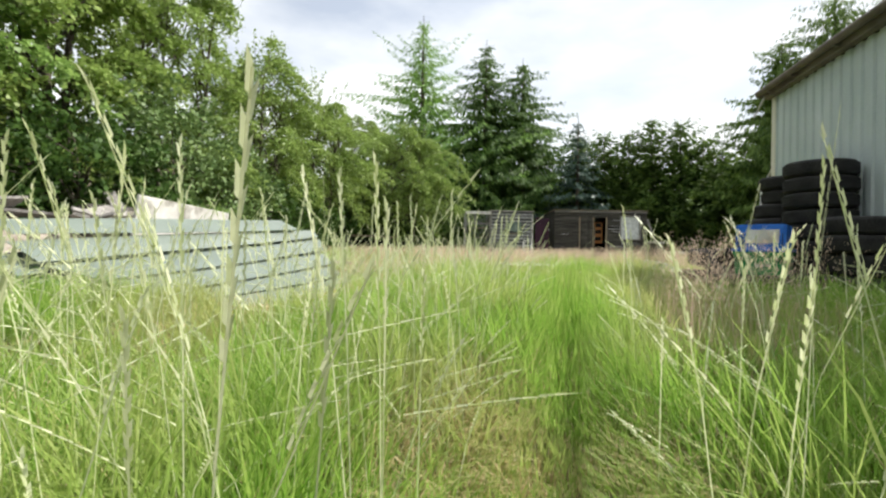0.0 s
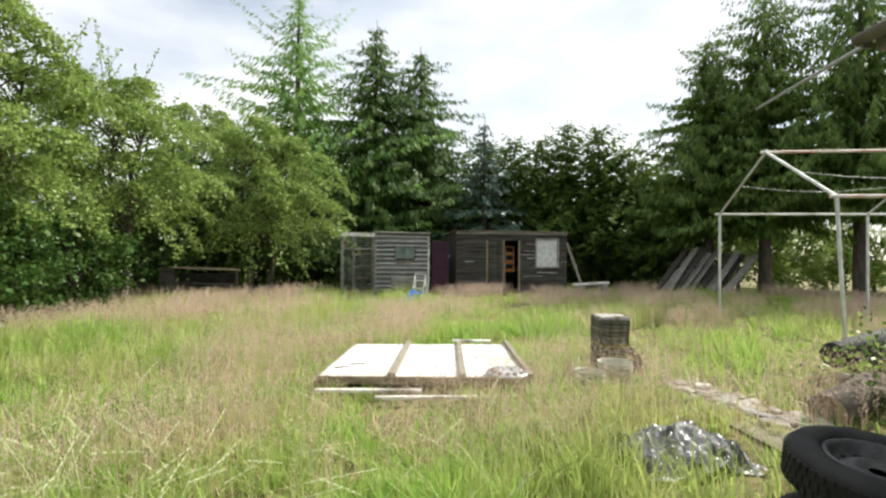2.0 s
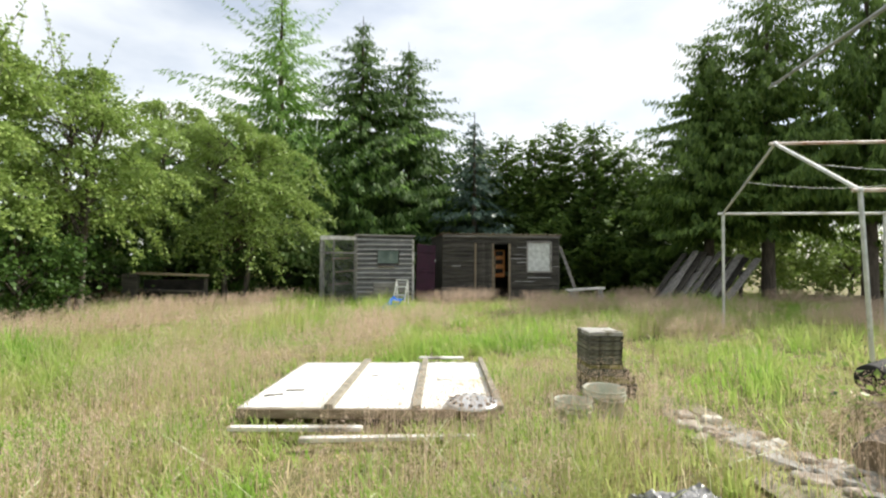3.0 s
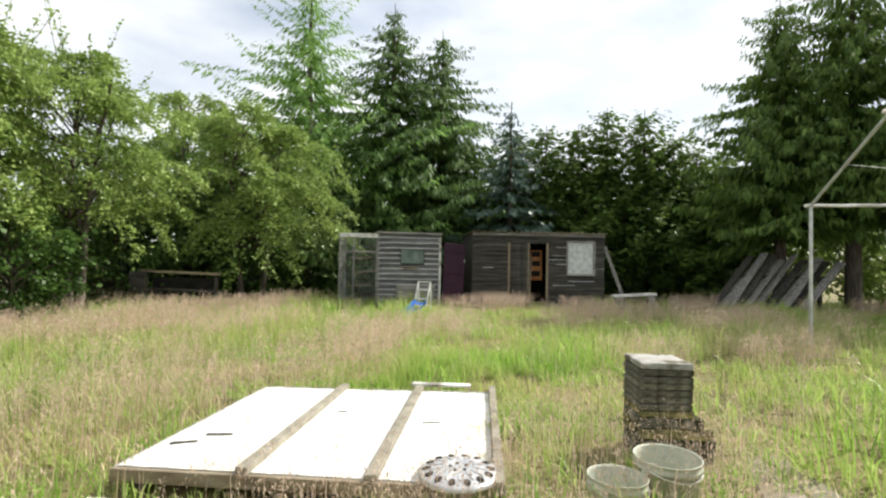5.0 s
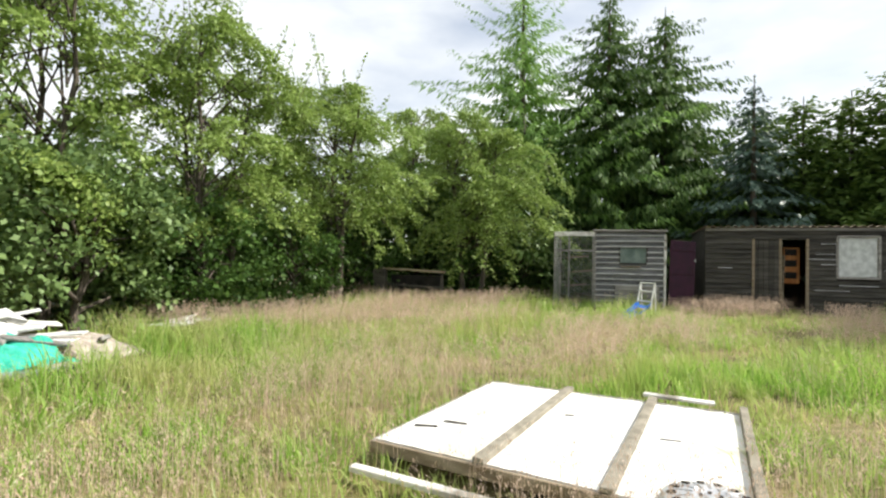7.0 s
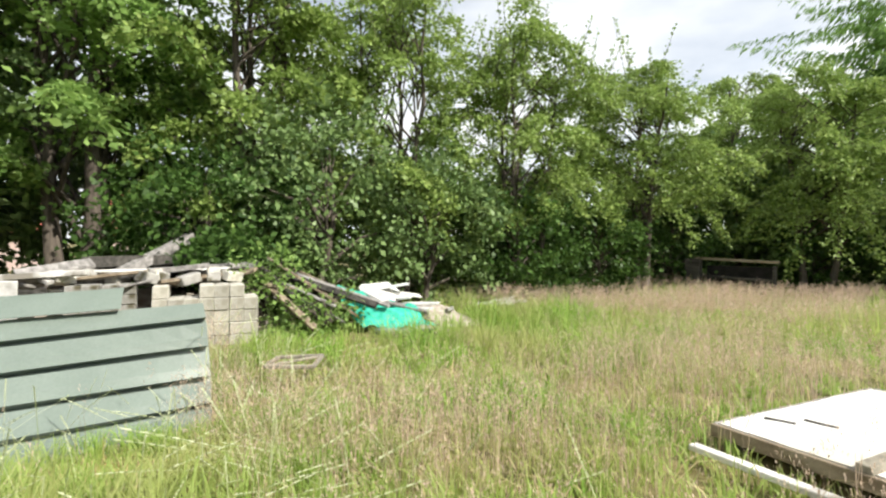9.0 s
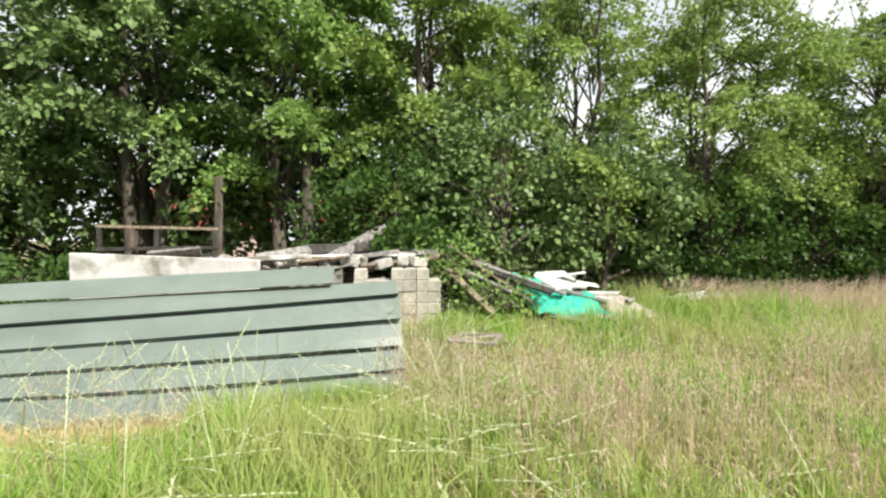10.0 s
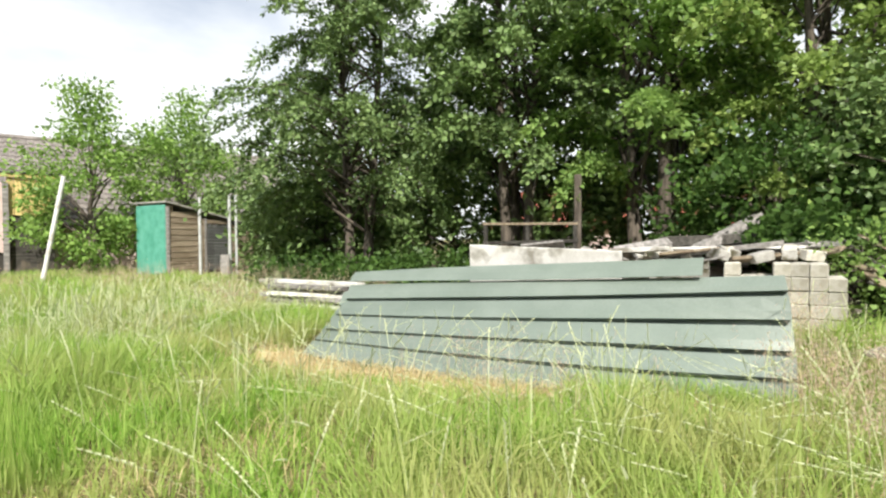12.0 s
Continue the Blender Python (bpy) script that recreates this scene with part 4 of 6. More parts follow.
# ---- cladding sheets stacked on the west side ----
def make_sheets():
    def curved(left, right, bulge, label, shift=(0, 0, 0), groove=0.05):
        """A twisted sheet whose bands run between the points of its two ends, with a deep groove under each band."""
        t = thing("cladding_sheet", label, "metal sheet", group="stacked cladding")
        left, right = [Vector(p) + Vector(shift) for p in left], [Vector(p) + Vector(shift) for p in right]
        bm, n, rows = bmesh.new(), 24, []
        for i in range(n + 1):
            u = i / n
            k = [p.lerp(q, u) + Vector((bulge * math.sin(math.pi * u) * (j / (len(left) - 1)) ** 2, 0, 0)) for j, (p, q) in enumerate(zip(left, right))]
            k = [p + Vector((0.006, 0, 0.008)) * math.sin(5 * u + 1.7 * j) for j, p in enumerate(k)]
            along, row = (right[0] - left[0]).normalized(), []
            for p, q in zip(k, k[1:]):
                d = (q - p).normalized()
                nrm = d.cross(along).normalized()
                if nrm.z < 0:
                    nrm = -nrm
                row += [p, p.lerp(q, 0.5) + nrm * 0.004]
                e = q - d * groove
                row += [e, e - nrm * 0.07 - d * 0.025, q - nrm * 0.07] if groove else [q]
            rows.append([bm.verts.new(p) for p in row + ([k[-1]] if groove else [])])
        for a, b in zip(rows, rows[1:]):
            for k in range(len(a) - 1):
                bm.faces.new((a[k], b[k], b[k + 1], a[k + 1]))
        bmesh.ops.recalc_face_normals(bm, faces=bm.faces[:])
        e = bmesh.ops.extrude_face_region(bm, geom=bm.faces[:])
        bmesh.ops.translate(bm, vec=(-0.003, 0, -0.003), verts=[g for g in e["geom"] if isinstance(g, bmesh.types.BMVert)])
        bmesh.ops.recalc_face_normals(bm, faces=bm.faces[:])
        part("profiled_sheet", bm, M_CLAD, t)
    left = ((-3.03, 3.50, 0.43), (-2.80, 3.56, 0.25), (-2.40, 3.66, 0.15), (-2.06, 3.74, 0.055), (-1.76, 3.81, 0.0), (-1.42, 3.90, -0.08))
    right = ((-2.03, 7.855, 0.70), (-1.92, 7.855, 0.545), (-1.84, 7.855, 0.325), (-1.70, 7.84, 0.135), (-1.55, 7.81, -0.02), (-1.34, 7.75, -0.14))
    curved(left, right, 0.20, "grey-green profiled metal cladding sheet sloping on a pile")
    curved(left[:-1], right[:-1], 0.16, "grey-green profiled metal cladding sheet under another one", (-0.05, -0.12, -0.09))
    curved(((-3.22, 3.47, 0.56), (-2.99, 3.52, 0.455)), ((-2.38, 7.35, 0.80), (-2.10, 7.30, 0.655)), 0.0, "grey-green metal cladding sheet along the top of the pile", (0, 0, 0.02), 0.0)
    p = thing("timber_bearers", "rough timber bearers holding up the metal sheets", "timber")
    for y, x, h in ((4.0, -3.25, 0.30), (5.7, -2.95, 0.42), (7.2, -2.60, 0.50)):
        part("bearer", beam((x - 0.3, y, h / 2), (x + 0.2, y, h / 2), 0.3, h), M_WOOD_D, p)
    st = thing("sandy_strip", "pale sandy strip littered with straw along the metal sheets", "bare ground", kind="structure")
    bm, rows = bmesh.new(), []
    for i in range(30):
        y = 3.45 + 4.3 * i / 29
        f = -1.44 + 0.20 * math.sin(math.pi * (y - 3.9) / 3.9)
        wd = 0.58 * math.sin(math.pi * (i + 1.5) / 33) ** 0.5 + 0.05 * math.sin(2.3 * i)
        rows.append([bm.verts.new((f + wd * j / 5, y + 0.03 * math.sin(3 * i + 2 * j), float(ground_height(f + wd * j / 5, y)) + (0.012 if 0 < j < 5 else -0.01))) for j in range(6)])
    for a, b in zip(rows, rows[1:]):
        for j in range(5):
            bm.faces.new((a[j], a[j + 1], b[j + 1], b[j]))
    part("sand", bm, M_STRIP, st, "", True)


make_sheets()


# ---- rubbish heap along the west side ----
def make_heap():
    rnd = random.Random(31)
    w = thing("white_board", "large board with flaking white paint leaning on the heap", "board")
    part("board", beam((-3.10, 5.04, 0.63), (-2.90, 6.68, 0.56), 0.03, 0.60, roll=radians(8)), M_CHIP, w)
    part("rail", beam((-3.20, 5.0, 0.35), (-3.02, 6.6, 0.33), 0.05, 0.66), M_WOOD_D, w)
    b = thing("block_stack", "stack of pale concrete blocks beside the heap", "blocks", pose(-3.95, 7.78, 0, 0, 0, 77))
    proto = None
    for row in range(5):
        for k in range(7 if row < 4 else 6):
            for j in range(2):
                if row == 4 and k in (1, 2):
                    continue
                if proto is None:
                    proto = finish(boxed((0, 0, 0), (0.153, 0.20, 0.1405), None, 0.008, 0.005, rnd), "block", M_BLOCK)
                part("block", proto, None, b, m=pose(0.08 + k * 0.154 + rnd.uniform(-0.006, 0.006), -0.03 + 0.22 * j + rnd.uniform(-0.012, 0.012), 0.07 + row * 0.142, 0, 0, rnd.uniform(-2, 2)))
    d = thing("grey_block_stack", "stack of darker grey concrete blocks in the heap", "blocks", pose(-4.15, 7.05, 0, 0, 0, 80))
    proto2 = finish(boxed((0, 0, 0), (0.15, 0.3, 0.10), None, 0.006, 0.004, rnd), "block", M_CONC)
    for row in range(7):
        for k in range(4):
            part("block", proto2, None, d, m=pose(0.05 + k * 0.158 + rnd.uniform(-0.01, 0.01), rnd.uniform(-0.02, 0.02), 0.05 + row * 0.104 + 0.0, 0, 0, rnd.uniform(-2, 2)))
    # boards and beams thrown on the heap
    long = [((-4.9, 5.6, 0.55), (-4.1, 8.4, 0.92), 0.22, 0.05, M_WOOD_G), ((-5.6, 6.6, 0.62), (-4.4, 9.3, 0.86), 0.18, 0.05, M_WOOD_D), ((-4.55, 7.3, 0.66), (-5.67, 8.5, 1.26), 0.16, 0.12, M_WOOD_G),
            ((-5.4, 5.4, 0.80), (-4.3, 6.7, 0.72), 0.26, 0.04, M_WOOD_G), ((-5.2, 7.2, 0.9), (-5.0, 9.5, 0.98), 0.2, 0.14, M_WOOD_D), ((-4.6, 6.9, 0.84), (-4.4, 8.7, 0.87), 0.2, 0.03, M_CHIP),
            ((-4.9, 7.8, 0.82), (-4.3, 9.0, 0.9), 0.3, 0.03, M_WOOD_G), ((-4.2, 6.4, 0.80), (-4.0, 7.2, 0.86), 0.12, 0.06, M_CHIP)]
    for a, e, wd, h, mat in long:
        q = thing("scrap_timber", "weathered scrap timber thrown on the rubbish heap", "timber", group="scrap timber")
        part("timber", beam(a, e, wd, h, warp=0.01, rnd=rnd, roll=rnd.uniform(-0.25, 0.25)), mat, q)
    for k in range(16):
        y = 8.95 + 0.045 * k + rnd.uniform(-0.1, 0.1)
        a = (-4.55 + rnd.uniform(-0.3, 0.2), y - 0.1, 0.72 + rnd.uniform(-0.1, 0.30))
        e = (-3.50 + rnd.uniform(-0.4, 0.35), y + 0.45 + 0.05 * k + rnd.uniform(-0.2, 0.2), 0.08 + rnd.uniform(0, 0.34))
        q = thing("scrap_plank", "grey weathered plank sliding off the rubbish heap", "plank", group="scrap planks")
        part("plank", beam(a, e, rnd.uniform(0.07, 0.16), 0.03, warp=0.008, rnd=rnd, roll=rnd.uniform(-0.5, 0.5)), (M_WOOD_G, M_WOOD_B, M_WOOD_D)[k % 3], q)
    for k in range(34):
        a = Vector((rnd.uniform(-5.3, -4.0), rnd.uniform(5.3, 9.2), 0.62 + rnd.uniform(0.0, 0.22)))
        an, ln = rnd.uniform(0, 6.28), rnd.uniform(0.25, 0.9)
        q = thing("scrap_board", "short grey weathered board on the rubbish heap", "board", group="scrap boards")
        part("board", beam(a, a + Vector((0.6 * ln * math.cos(an), ln * math.sin(an), rnd.uniform(-0.12, 0.14))), rnd.uniform(0.08, 0.26), 0.035, warp=0.008, rnd=rnd, roll=rnd.uniform(-0.5, 0.5)), (M_WOOD_G, M_WOOD_D, M_WOOD_G, M_CHIP, M_WOOD_B)[k % 5], q)
    for k in range(14):
        q = thing("loose_block", "loose grey concrete block on the rubbish heap", "block", pose(rnd.uniform(-4.6, -4.0), rnd.uniform(6.6, 9.0), 0.74 + rnd.uniform(0, 0.08), rnd.uniform(-20, 20), rnd.uniform(-20, 20), rnd.uniform(0, 360)), "loose blocks")
        part("block", boxed((0, 0, 0), (0.22, 0.14, 0.11), None, 0.008, 0.008, rnd), (M_BLOCK, M_CONC)[k % 2], q)
    # heap body of earth and rubble
    r = thing("rubble_heap", "low heap of earth, broken brick and rubble under the scrap", "rubble")
    bm = bmesh.new()
    bmesh.ops.create_grid(bm, x_segments=40, y_segments=80, size=0.5)
    for v in bm.verts:
        u, t = v.co.x * 2, v.co.y * 2
        edge = max(0, 1 - u * u) * max(0, 1 - t ** 4)
        z = 0.62 * edge ** 0.7 + 0.12 * noise.noise(Vector((u * 4, t * 9, 2))) * edge
        v.co = Vector((-4.95 + 0.95 * u, 7.0 + 2.6 * t, z - 0.02))
    part("mound", bm, M_RUBBLE, r, "", True)
    r2 = thing("rubble_mound", "pale low mound of rubble beside the turquoise netting", "rubble", pose(-3.9, 11.3, 0))
    bm = bmesh.new()
    bmesh.ops.create_grid(bm, x_segments=30, y_segments=40, size=0.5)
    for v in bm.verts:
        u, t = v.co.x * 2, v.co.y * 2
        e = max(0, 1 - u * u) * max(0, 1 - t * t)
        v.co = Vector((0.6 * u, 0.9 * t, 0.32 * e ** 0.8 + 0.07 * noise.noise(Vector((u * 5, t * 5, 3))) * e - 0.02))
    part("mound", bm, M_RUBBLE, r2)
    for k in range(26):
        s = thing("broken_brick", "broken brick lying on the rubble mound", "brick", pose(-3.8 + rnd.uniform(-0.35, 0.45), 11.3 + rnd.uniform(-0.7, 0.75), 0.2 + rnd.uniform(-0.14, 0.05), rnd.uniform(-30, 30), rnd.uniform(-30, 30), rnd.uniform(0, 360)), "broken bricks")
        part("brick", boxed((0, 0, 0), (rnd.uniform(0.07, 0.2), 0.1, 0.06), None, 0.008, 0.01, rnd), (M_RUBBLE, M_BLOCK, M_CONC)[k % 3], s)
    # turquoise netting
    n = thing("turquoise_netting", "turquoise plastic netting draped over boards at the heap's edge", "netting")
    bm = bmesh.new()
    bmesh.ops.create_grid(bm, x_segments=36, y_segments=24, size=0.5)
    p00, p10, p11, p01 = Vector((-4.05, 10.0, 0.56)), Vector((-3.38, 9.98, 0.10)), Vector((-2.88, 10.92, 0.07)), Vector((-3.52, 10.82, 0.34))
    for v in bm.verts:
        u, t = v.co.x + 0.5, v.co.y + 0.5
        q = p00.lerp(p10, u).lerp(p01.lerp(p11, u), t)
        v.co = q + Vector((0.02 * noise.noise(q * 7), 0.05 * noise.noise(q * 5), 0.05 * noise.noise(q * 9) + 0.03 * math.sin(9 * u + 5 * t) + 0.05))
    part("net", bm, M_NET, n)
    for k, (a, e) in enumerate((((-4.15, 10.3, 0.48), (-3.75, 11.05, 0.62)), ((-4.05, 10.5, 0.40), (-3.6, 11.0, 0.44)), ((-4.2, 10.6, 0.32), (-3.3, 11.25, 0.36)), ((-4.35, 10.15, 0.42), (-3.9, 10.7, 0.52)), ((-3.95, 10.75, 0.30), (-3.25, 11.1, 0.30)))):
        q = thing("white_lath", "white painted board beneath the turquoise netting", "board", group="white boards")
        part("slat", beam(a, e, 0.21, 0.025, warp=0.006, rnd=rnd), M_WHITE, q)
    q = thing("broken_board", "broken white painted panel lying over the turquoise netting", "board", pose(-3.86, 10.72, 0.50, 0, 26, 24))
    part("board", boxed((0, 0, 0), (0.42, 0.72, 0.02), None, 0.004, 0.03, rnd), M_WHITE, q)
    part("strip", boxed((0.12, 0.34, 0.012), (0.10, 0.62, 0.02), pose(0, 0, 0, 0, 0, -22), 0.003), M_CHIP, q)
    q = thing("metal_trough", "dull grey metal trough under the netting", "trough", pose(-2.95, 10.55, 0.05, 0, 0, 60))
    part("trough", boxed((0, 0, 0.03), (0.95, 0.16, 0.06), None, 0.015), M_FOIL, q)
    # scrap metal further along the hedge
    for k in range(7):
        q = thing("scrap_metal", "bent grey scrap metal in the grass by the hedge", "scrap", group="scrap metal")
        a = Vector((-4.75 + rnd.uniform(-0.3, 0.3), 13.6 + rnd.uniform(-0.6, 0.5), 0.08))
        part("strip", beam(a, a + Vector((rnd.uniform(-0.3, 0.6), rnd.uniform(0.2, 0.7), rnd.uniform(-0.02, 0.16))), 0.12, 0.02, roll=rnd.uniform(-0.5, 0.5)), (M_GALV, M_WOOD_D, M_WHITE)[k % 3], q)
    # wooden frame and post behind the heap
    f = thing("railing", "low grey timber railing behind the heap", "railing")
    for y, z in ((4.55, 0.0), (5.25, 0.0), (6.0, 0.0)):
        part("post", beam((-5.7, y, z), (-5.7, y, 1.27), 0.06, 0.06), M_WOOD_D, f)
    part("rail", beam((-5.7, 4.5, 1.24), (-5.7, 6.05, 1.22), 0.07, 0.04), M_WOOD_B, f)
    part("rail", beam((-5.7, 4.5, 0.92), (-5.7, 6.05, 0.95), 0.09, 0.05), M_WOOD_D, f)
    p = thing("fence_post", "tall grey wooden post behind the heap", "post")
    part("post", beam((-6.61, 5.97, 0.0), (-6.61, 5.98, 2.10), 0.12, 0.12, 0.012), M_BARK, p)
    # empty wooden frame lying in the grass
    e = thing("empty_frame", "small empty wooden frame lying in the long grass", "frame", pose(-1.80, 8.52, 0.16, 5, 3, 10))
    pts = [Vector((-0.24, 0, 0)), Vector((0, -0.26, 0.04)), Vector((0.26, 0.02, 0.02)), Vector((0.02, 0.28, 0.0))]
    for k in range(4):
        part("bar", beam(pts[k], pts[(k + 1) % 4], 0.035, 0.03), M_BATTEN, e)
    part("bar", beam(pts[1], pts[3], 0.025, 0.02), M_BATTEN, e)
    # low stack of old planks at the south end
    for k in range(7):
        q = thing("old_plank", "old pale plank in a low pile past the metal sheets", "plank", group="old planks")
        part("plank", beam((-3.9 + rnd.uniform(-0.15, 0.15), 1.5 + rnd.uniform(-0.2, 0.2), 0.05 + 0.055 * k), (-3.6 + rnd.uniform(-0.15, 0.15), 3.3 + rnd.uniform(-0.2, 0.2), 0.05 + 0.055 * k), 0.2, 0.05, warp=0.008, rnd=rnd), (M_CHIP, M_WOOD_G, M_WOOD_G)[k % 3], q)


make_heap()


# ---- south-west corner: hut, poles, yellow shed and house ----
def make_hut():
    b, c = Vector((-8.52, -5.68, 0)), Vector((-11.79, -5.16, 0))
    # local x runs along the boarded face from its tall end, local -y looks towards the meadow
    L = (c - b).length
    h = thing("animal_hut", "brown boarded animal hut with a sloping roof and a green end", "hut", Matrix.Translation(b) @ Matrix.Rotation(math.atan2(c.y - b.y, c.x - b.x), 4, "Z"))
    n = 12
    for k in range(n):
        z0, z1 = 2.04 * k / n, 2.04 * (k + 1) / n
        end = min(L, L * (1 - (z1 - 1.42) / 0.66))
        for xa, xb in ((0.0, 1.25), (2.15, L)):
            xb = min(xb, end)
            if xb - xa > 0.05:
                part("board", boxed(((xa + xb) / 2, -0.012, (z0 + z1) / 2), (xb - xa, 0.02, (z1 - z0) * 1.05), pose(0, 0, 0, -6), 0.003), M_WOOD_B, h)
    # Near-black sheet behind boards and mesh door paints in the hut's inner shade.
    part("wall", boxed((L / 2, 0.05, 0.70), (L, 0.03, 1.40)), M_SHADE, h)
    mesh = bmesh.new()
    for k in range(12):
        box(mesh, (1.28 + k * 0.075, -0.03, 0.8), (0.012, 0.012, 1.4), None, 0)
    for k in range(14):
        box(mesh, (1.70, -0.035, 0.15 + k * 0.1), (0.88, 0.012, 0.012), None, 0)
    part("mesh_door", mesh, M_WIRE, h, "grey wire mesh door")
    part("door_post", boxed((1.25, -0.03, 0.85), (0.07, 0.05, 1.7)), M_WOOD_G, h)
    part("door_post", boxed((2.15, -0.03, 0.80), (0.07, 0.05, 1.6)), M_WOOD_G, h)
    part("lintel", boxed((1.70, -0.03, 1.60), (0.9, 0.04, 0.12)), M_WOOD_B, h)
    part("end_wall", boxed((-0.02, 0.7, 1.03), (0.04, 1.4, 2.06)), M_TEAL, h, "green painted end wall")
    part("back_wall", boxed((L / 2, 1.4, 0.72), (L, 0.03, 1.44)), M_WOOD_B, h)
    part("end_wall", boxed((L, 0.7, 0.72), (0.03, 1.4, 1.44)), M_WOOD_B, h)
    sl = math.degrees(math.atan2(0.66, L))
    part("roof", boxed((L / 2, 0.65, 1.80), (L * 1.03 + 0.12, 1.6, 0.05), pose(0, 0, 0, 0, sl, 0)), M_WOOD_G, h, "grey sloping felt roof")
    part("corner_post", boxed((0.02, -0.04, 1.0), (0.09, 0.05, 2.0)), M_WOOD_G, h)
    for x, y, top, r, mat in ((-8.10, -4.01, 2.17, 0.04, M_GALV), (-8.61, -3.48, 2.27, 0.04, M_GALV), (-8.72, -3.35, 2.27, 0.035, M_GALV)):
        p = thing("metal_pole", "upright galvanised metal pole standing in the grass", "pole", group="metal poles")
        part("pole", pipe((x, y, 0), (x, y, top), r), mat, p)
    p = thing("stump_board", "short grey board standing beside the poles", "board")
    part("board", beam((-8.45, -3.5, 0.0), (-8.45, -3.5, 0.62), 0.28, 0.05), M_WOOD_G, p)
    p = thing("white_pole", "white pole leaning in the long grass", "pole")
    part("pole", pipe((-5.45, -6.10, 0.0), (-5.83, -5.85, 2.56), 0.045), M_WHITE, p)
    y = thing("yellow_shed", "yellow boarded shed with a pale pink side wall", "shed", pose(-7.7, -10.58, 0, 0, 0, 149.5))
    for k in range(6):
        part("board", boxed((-0.25 + k * 0.18, 0, 2.4), (0.17, 0.04, 1.15)), M_YELLOW, y)
    for k in range(8):
        part("board", boxed((-2.3 + k * 0.25, 0, 1.75), (0.24, 0.04, 2.1)), M_PINK, y)
    part("wall", boxed((-0.8, 0.08, 1.4), (3.2, 0.06, 2.8)), M_WOOD_D, y)
    part("fascia", boxed((-0.8, -0.06, 3.05), (3.4, 0.1, 0.14)), M_YELLOW, y)
    part("roof", boxed((-0.8, 1.1, 3.2), (3.5, 2.5, 0.06), pose(0, 0, 0, 4)), M_ROOF, y)
    part("post", boxed((-0.36, -0.08, 1.4), (0.14, 0.14, 2.8)), M_WOOD_G, y)
    part("back_wall", boxed((-0.8, 2.2, 1.5), (3.2, 0.06, 3.0)), M_WOOD_D, y)
    hs = thing("house", "far house with a greyish brown tiled roof behind the trees", "house", pose(-12.6, -14.6, -0.25, 0, 0, 145))
    part("wall", boxed((0, 0, 0.95), (15, 9.2, 1.9)), M_PINK, hs)
    for s in (-1, 1):
        roof = bmesh.new()
        box(roof, (0, s * 2.44, 3.55), (15.6, 6.2, 0.12), pose(0, 0, 0, -s * 36), 0.01)
        part("roof_slope", roof, M_TILE, hs)
    part("ridge", pipe((-7.8, 0, 5.42), (7.8, 0, 5.42), 0.11), M_TILE, hs)
    rt = Matrix.Rotation(radians(36), 4, "X")
    bm = bmesh.new()
    wave = [[bm.verts.new((-0.36 + 0.72 * i / 15, y, 0.035 * abs(math.sin(math.pi * i / 5)) + z)) for i in range(16)] for y, z in ((-0.20, -0.05), (-0.20, 0.0), (0.19, -0.03))]
    for lo, hi in zip(wave, wave[1:]):
        for i in range(15):
            bm.faces.new((lo[i], lo[i + 1], hi[i + 1], hi[i]))
    tile = finish(bm, "tile", M_TILE)
    for r in range(17):
        for k in range(17):
            q = Matrix.Translation((0, -2.44, 3.55)) @ rt @ pose(-5.9 + k * 0.72, -2.9 + r * 0.35, 0.11)
            part("roof_tile", tile, None, hs, m=q)
    for x, y2 in ((-27, 3.5), (-26, 12.0)):
        f = thing("red_roofed_house", "far house with red roof tiles behind the hedge", "house", pose(x, y2, 0, 0, 0, 90))
        part("wall", boxed((0, 0, 0.9), (7, 5, 1.8)), M_PINK, f)
        for s in (-1, 1):
            part("roof_slope", boxed((0, s * 1.4, 2.6), (7.4, 3.6, 0.1), pose(0, 0, 0, -s * 38)), M_RED, f)


make_hut()

pth = thing("bare_path", "strip of bare trodden stony ground beside the outbuilding", "path", kind="structure")
bm = bmesh.new()
line = [(4.5, 7.1, 0.40), (4.5, 7.9, 0.36), (4.55, 8.8, 0.30), (4.75, 9.6, 0.22), (5.0, 10.2, 0.12)]
rows = []
for k, (x, y, wd) in enumerate(line):
    rows.append([bm.verts.new((x + wd * (j / 6 * 2 - 1) + 0.05 * math.sin(7 * k + 3 * j), y, float(ground_height(x, y)) + 0.02 + 0.01 * math.sin(j * 2 + k))) for j in range(7)])
for a, b in zip(rows, rows[1:]):
    for j in range(6):
        bm.faces.new((a[j], a[j + 1], b[j + 1], b[j]))
part("trodden_earth", bm, M_SAND, pth)


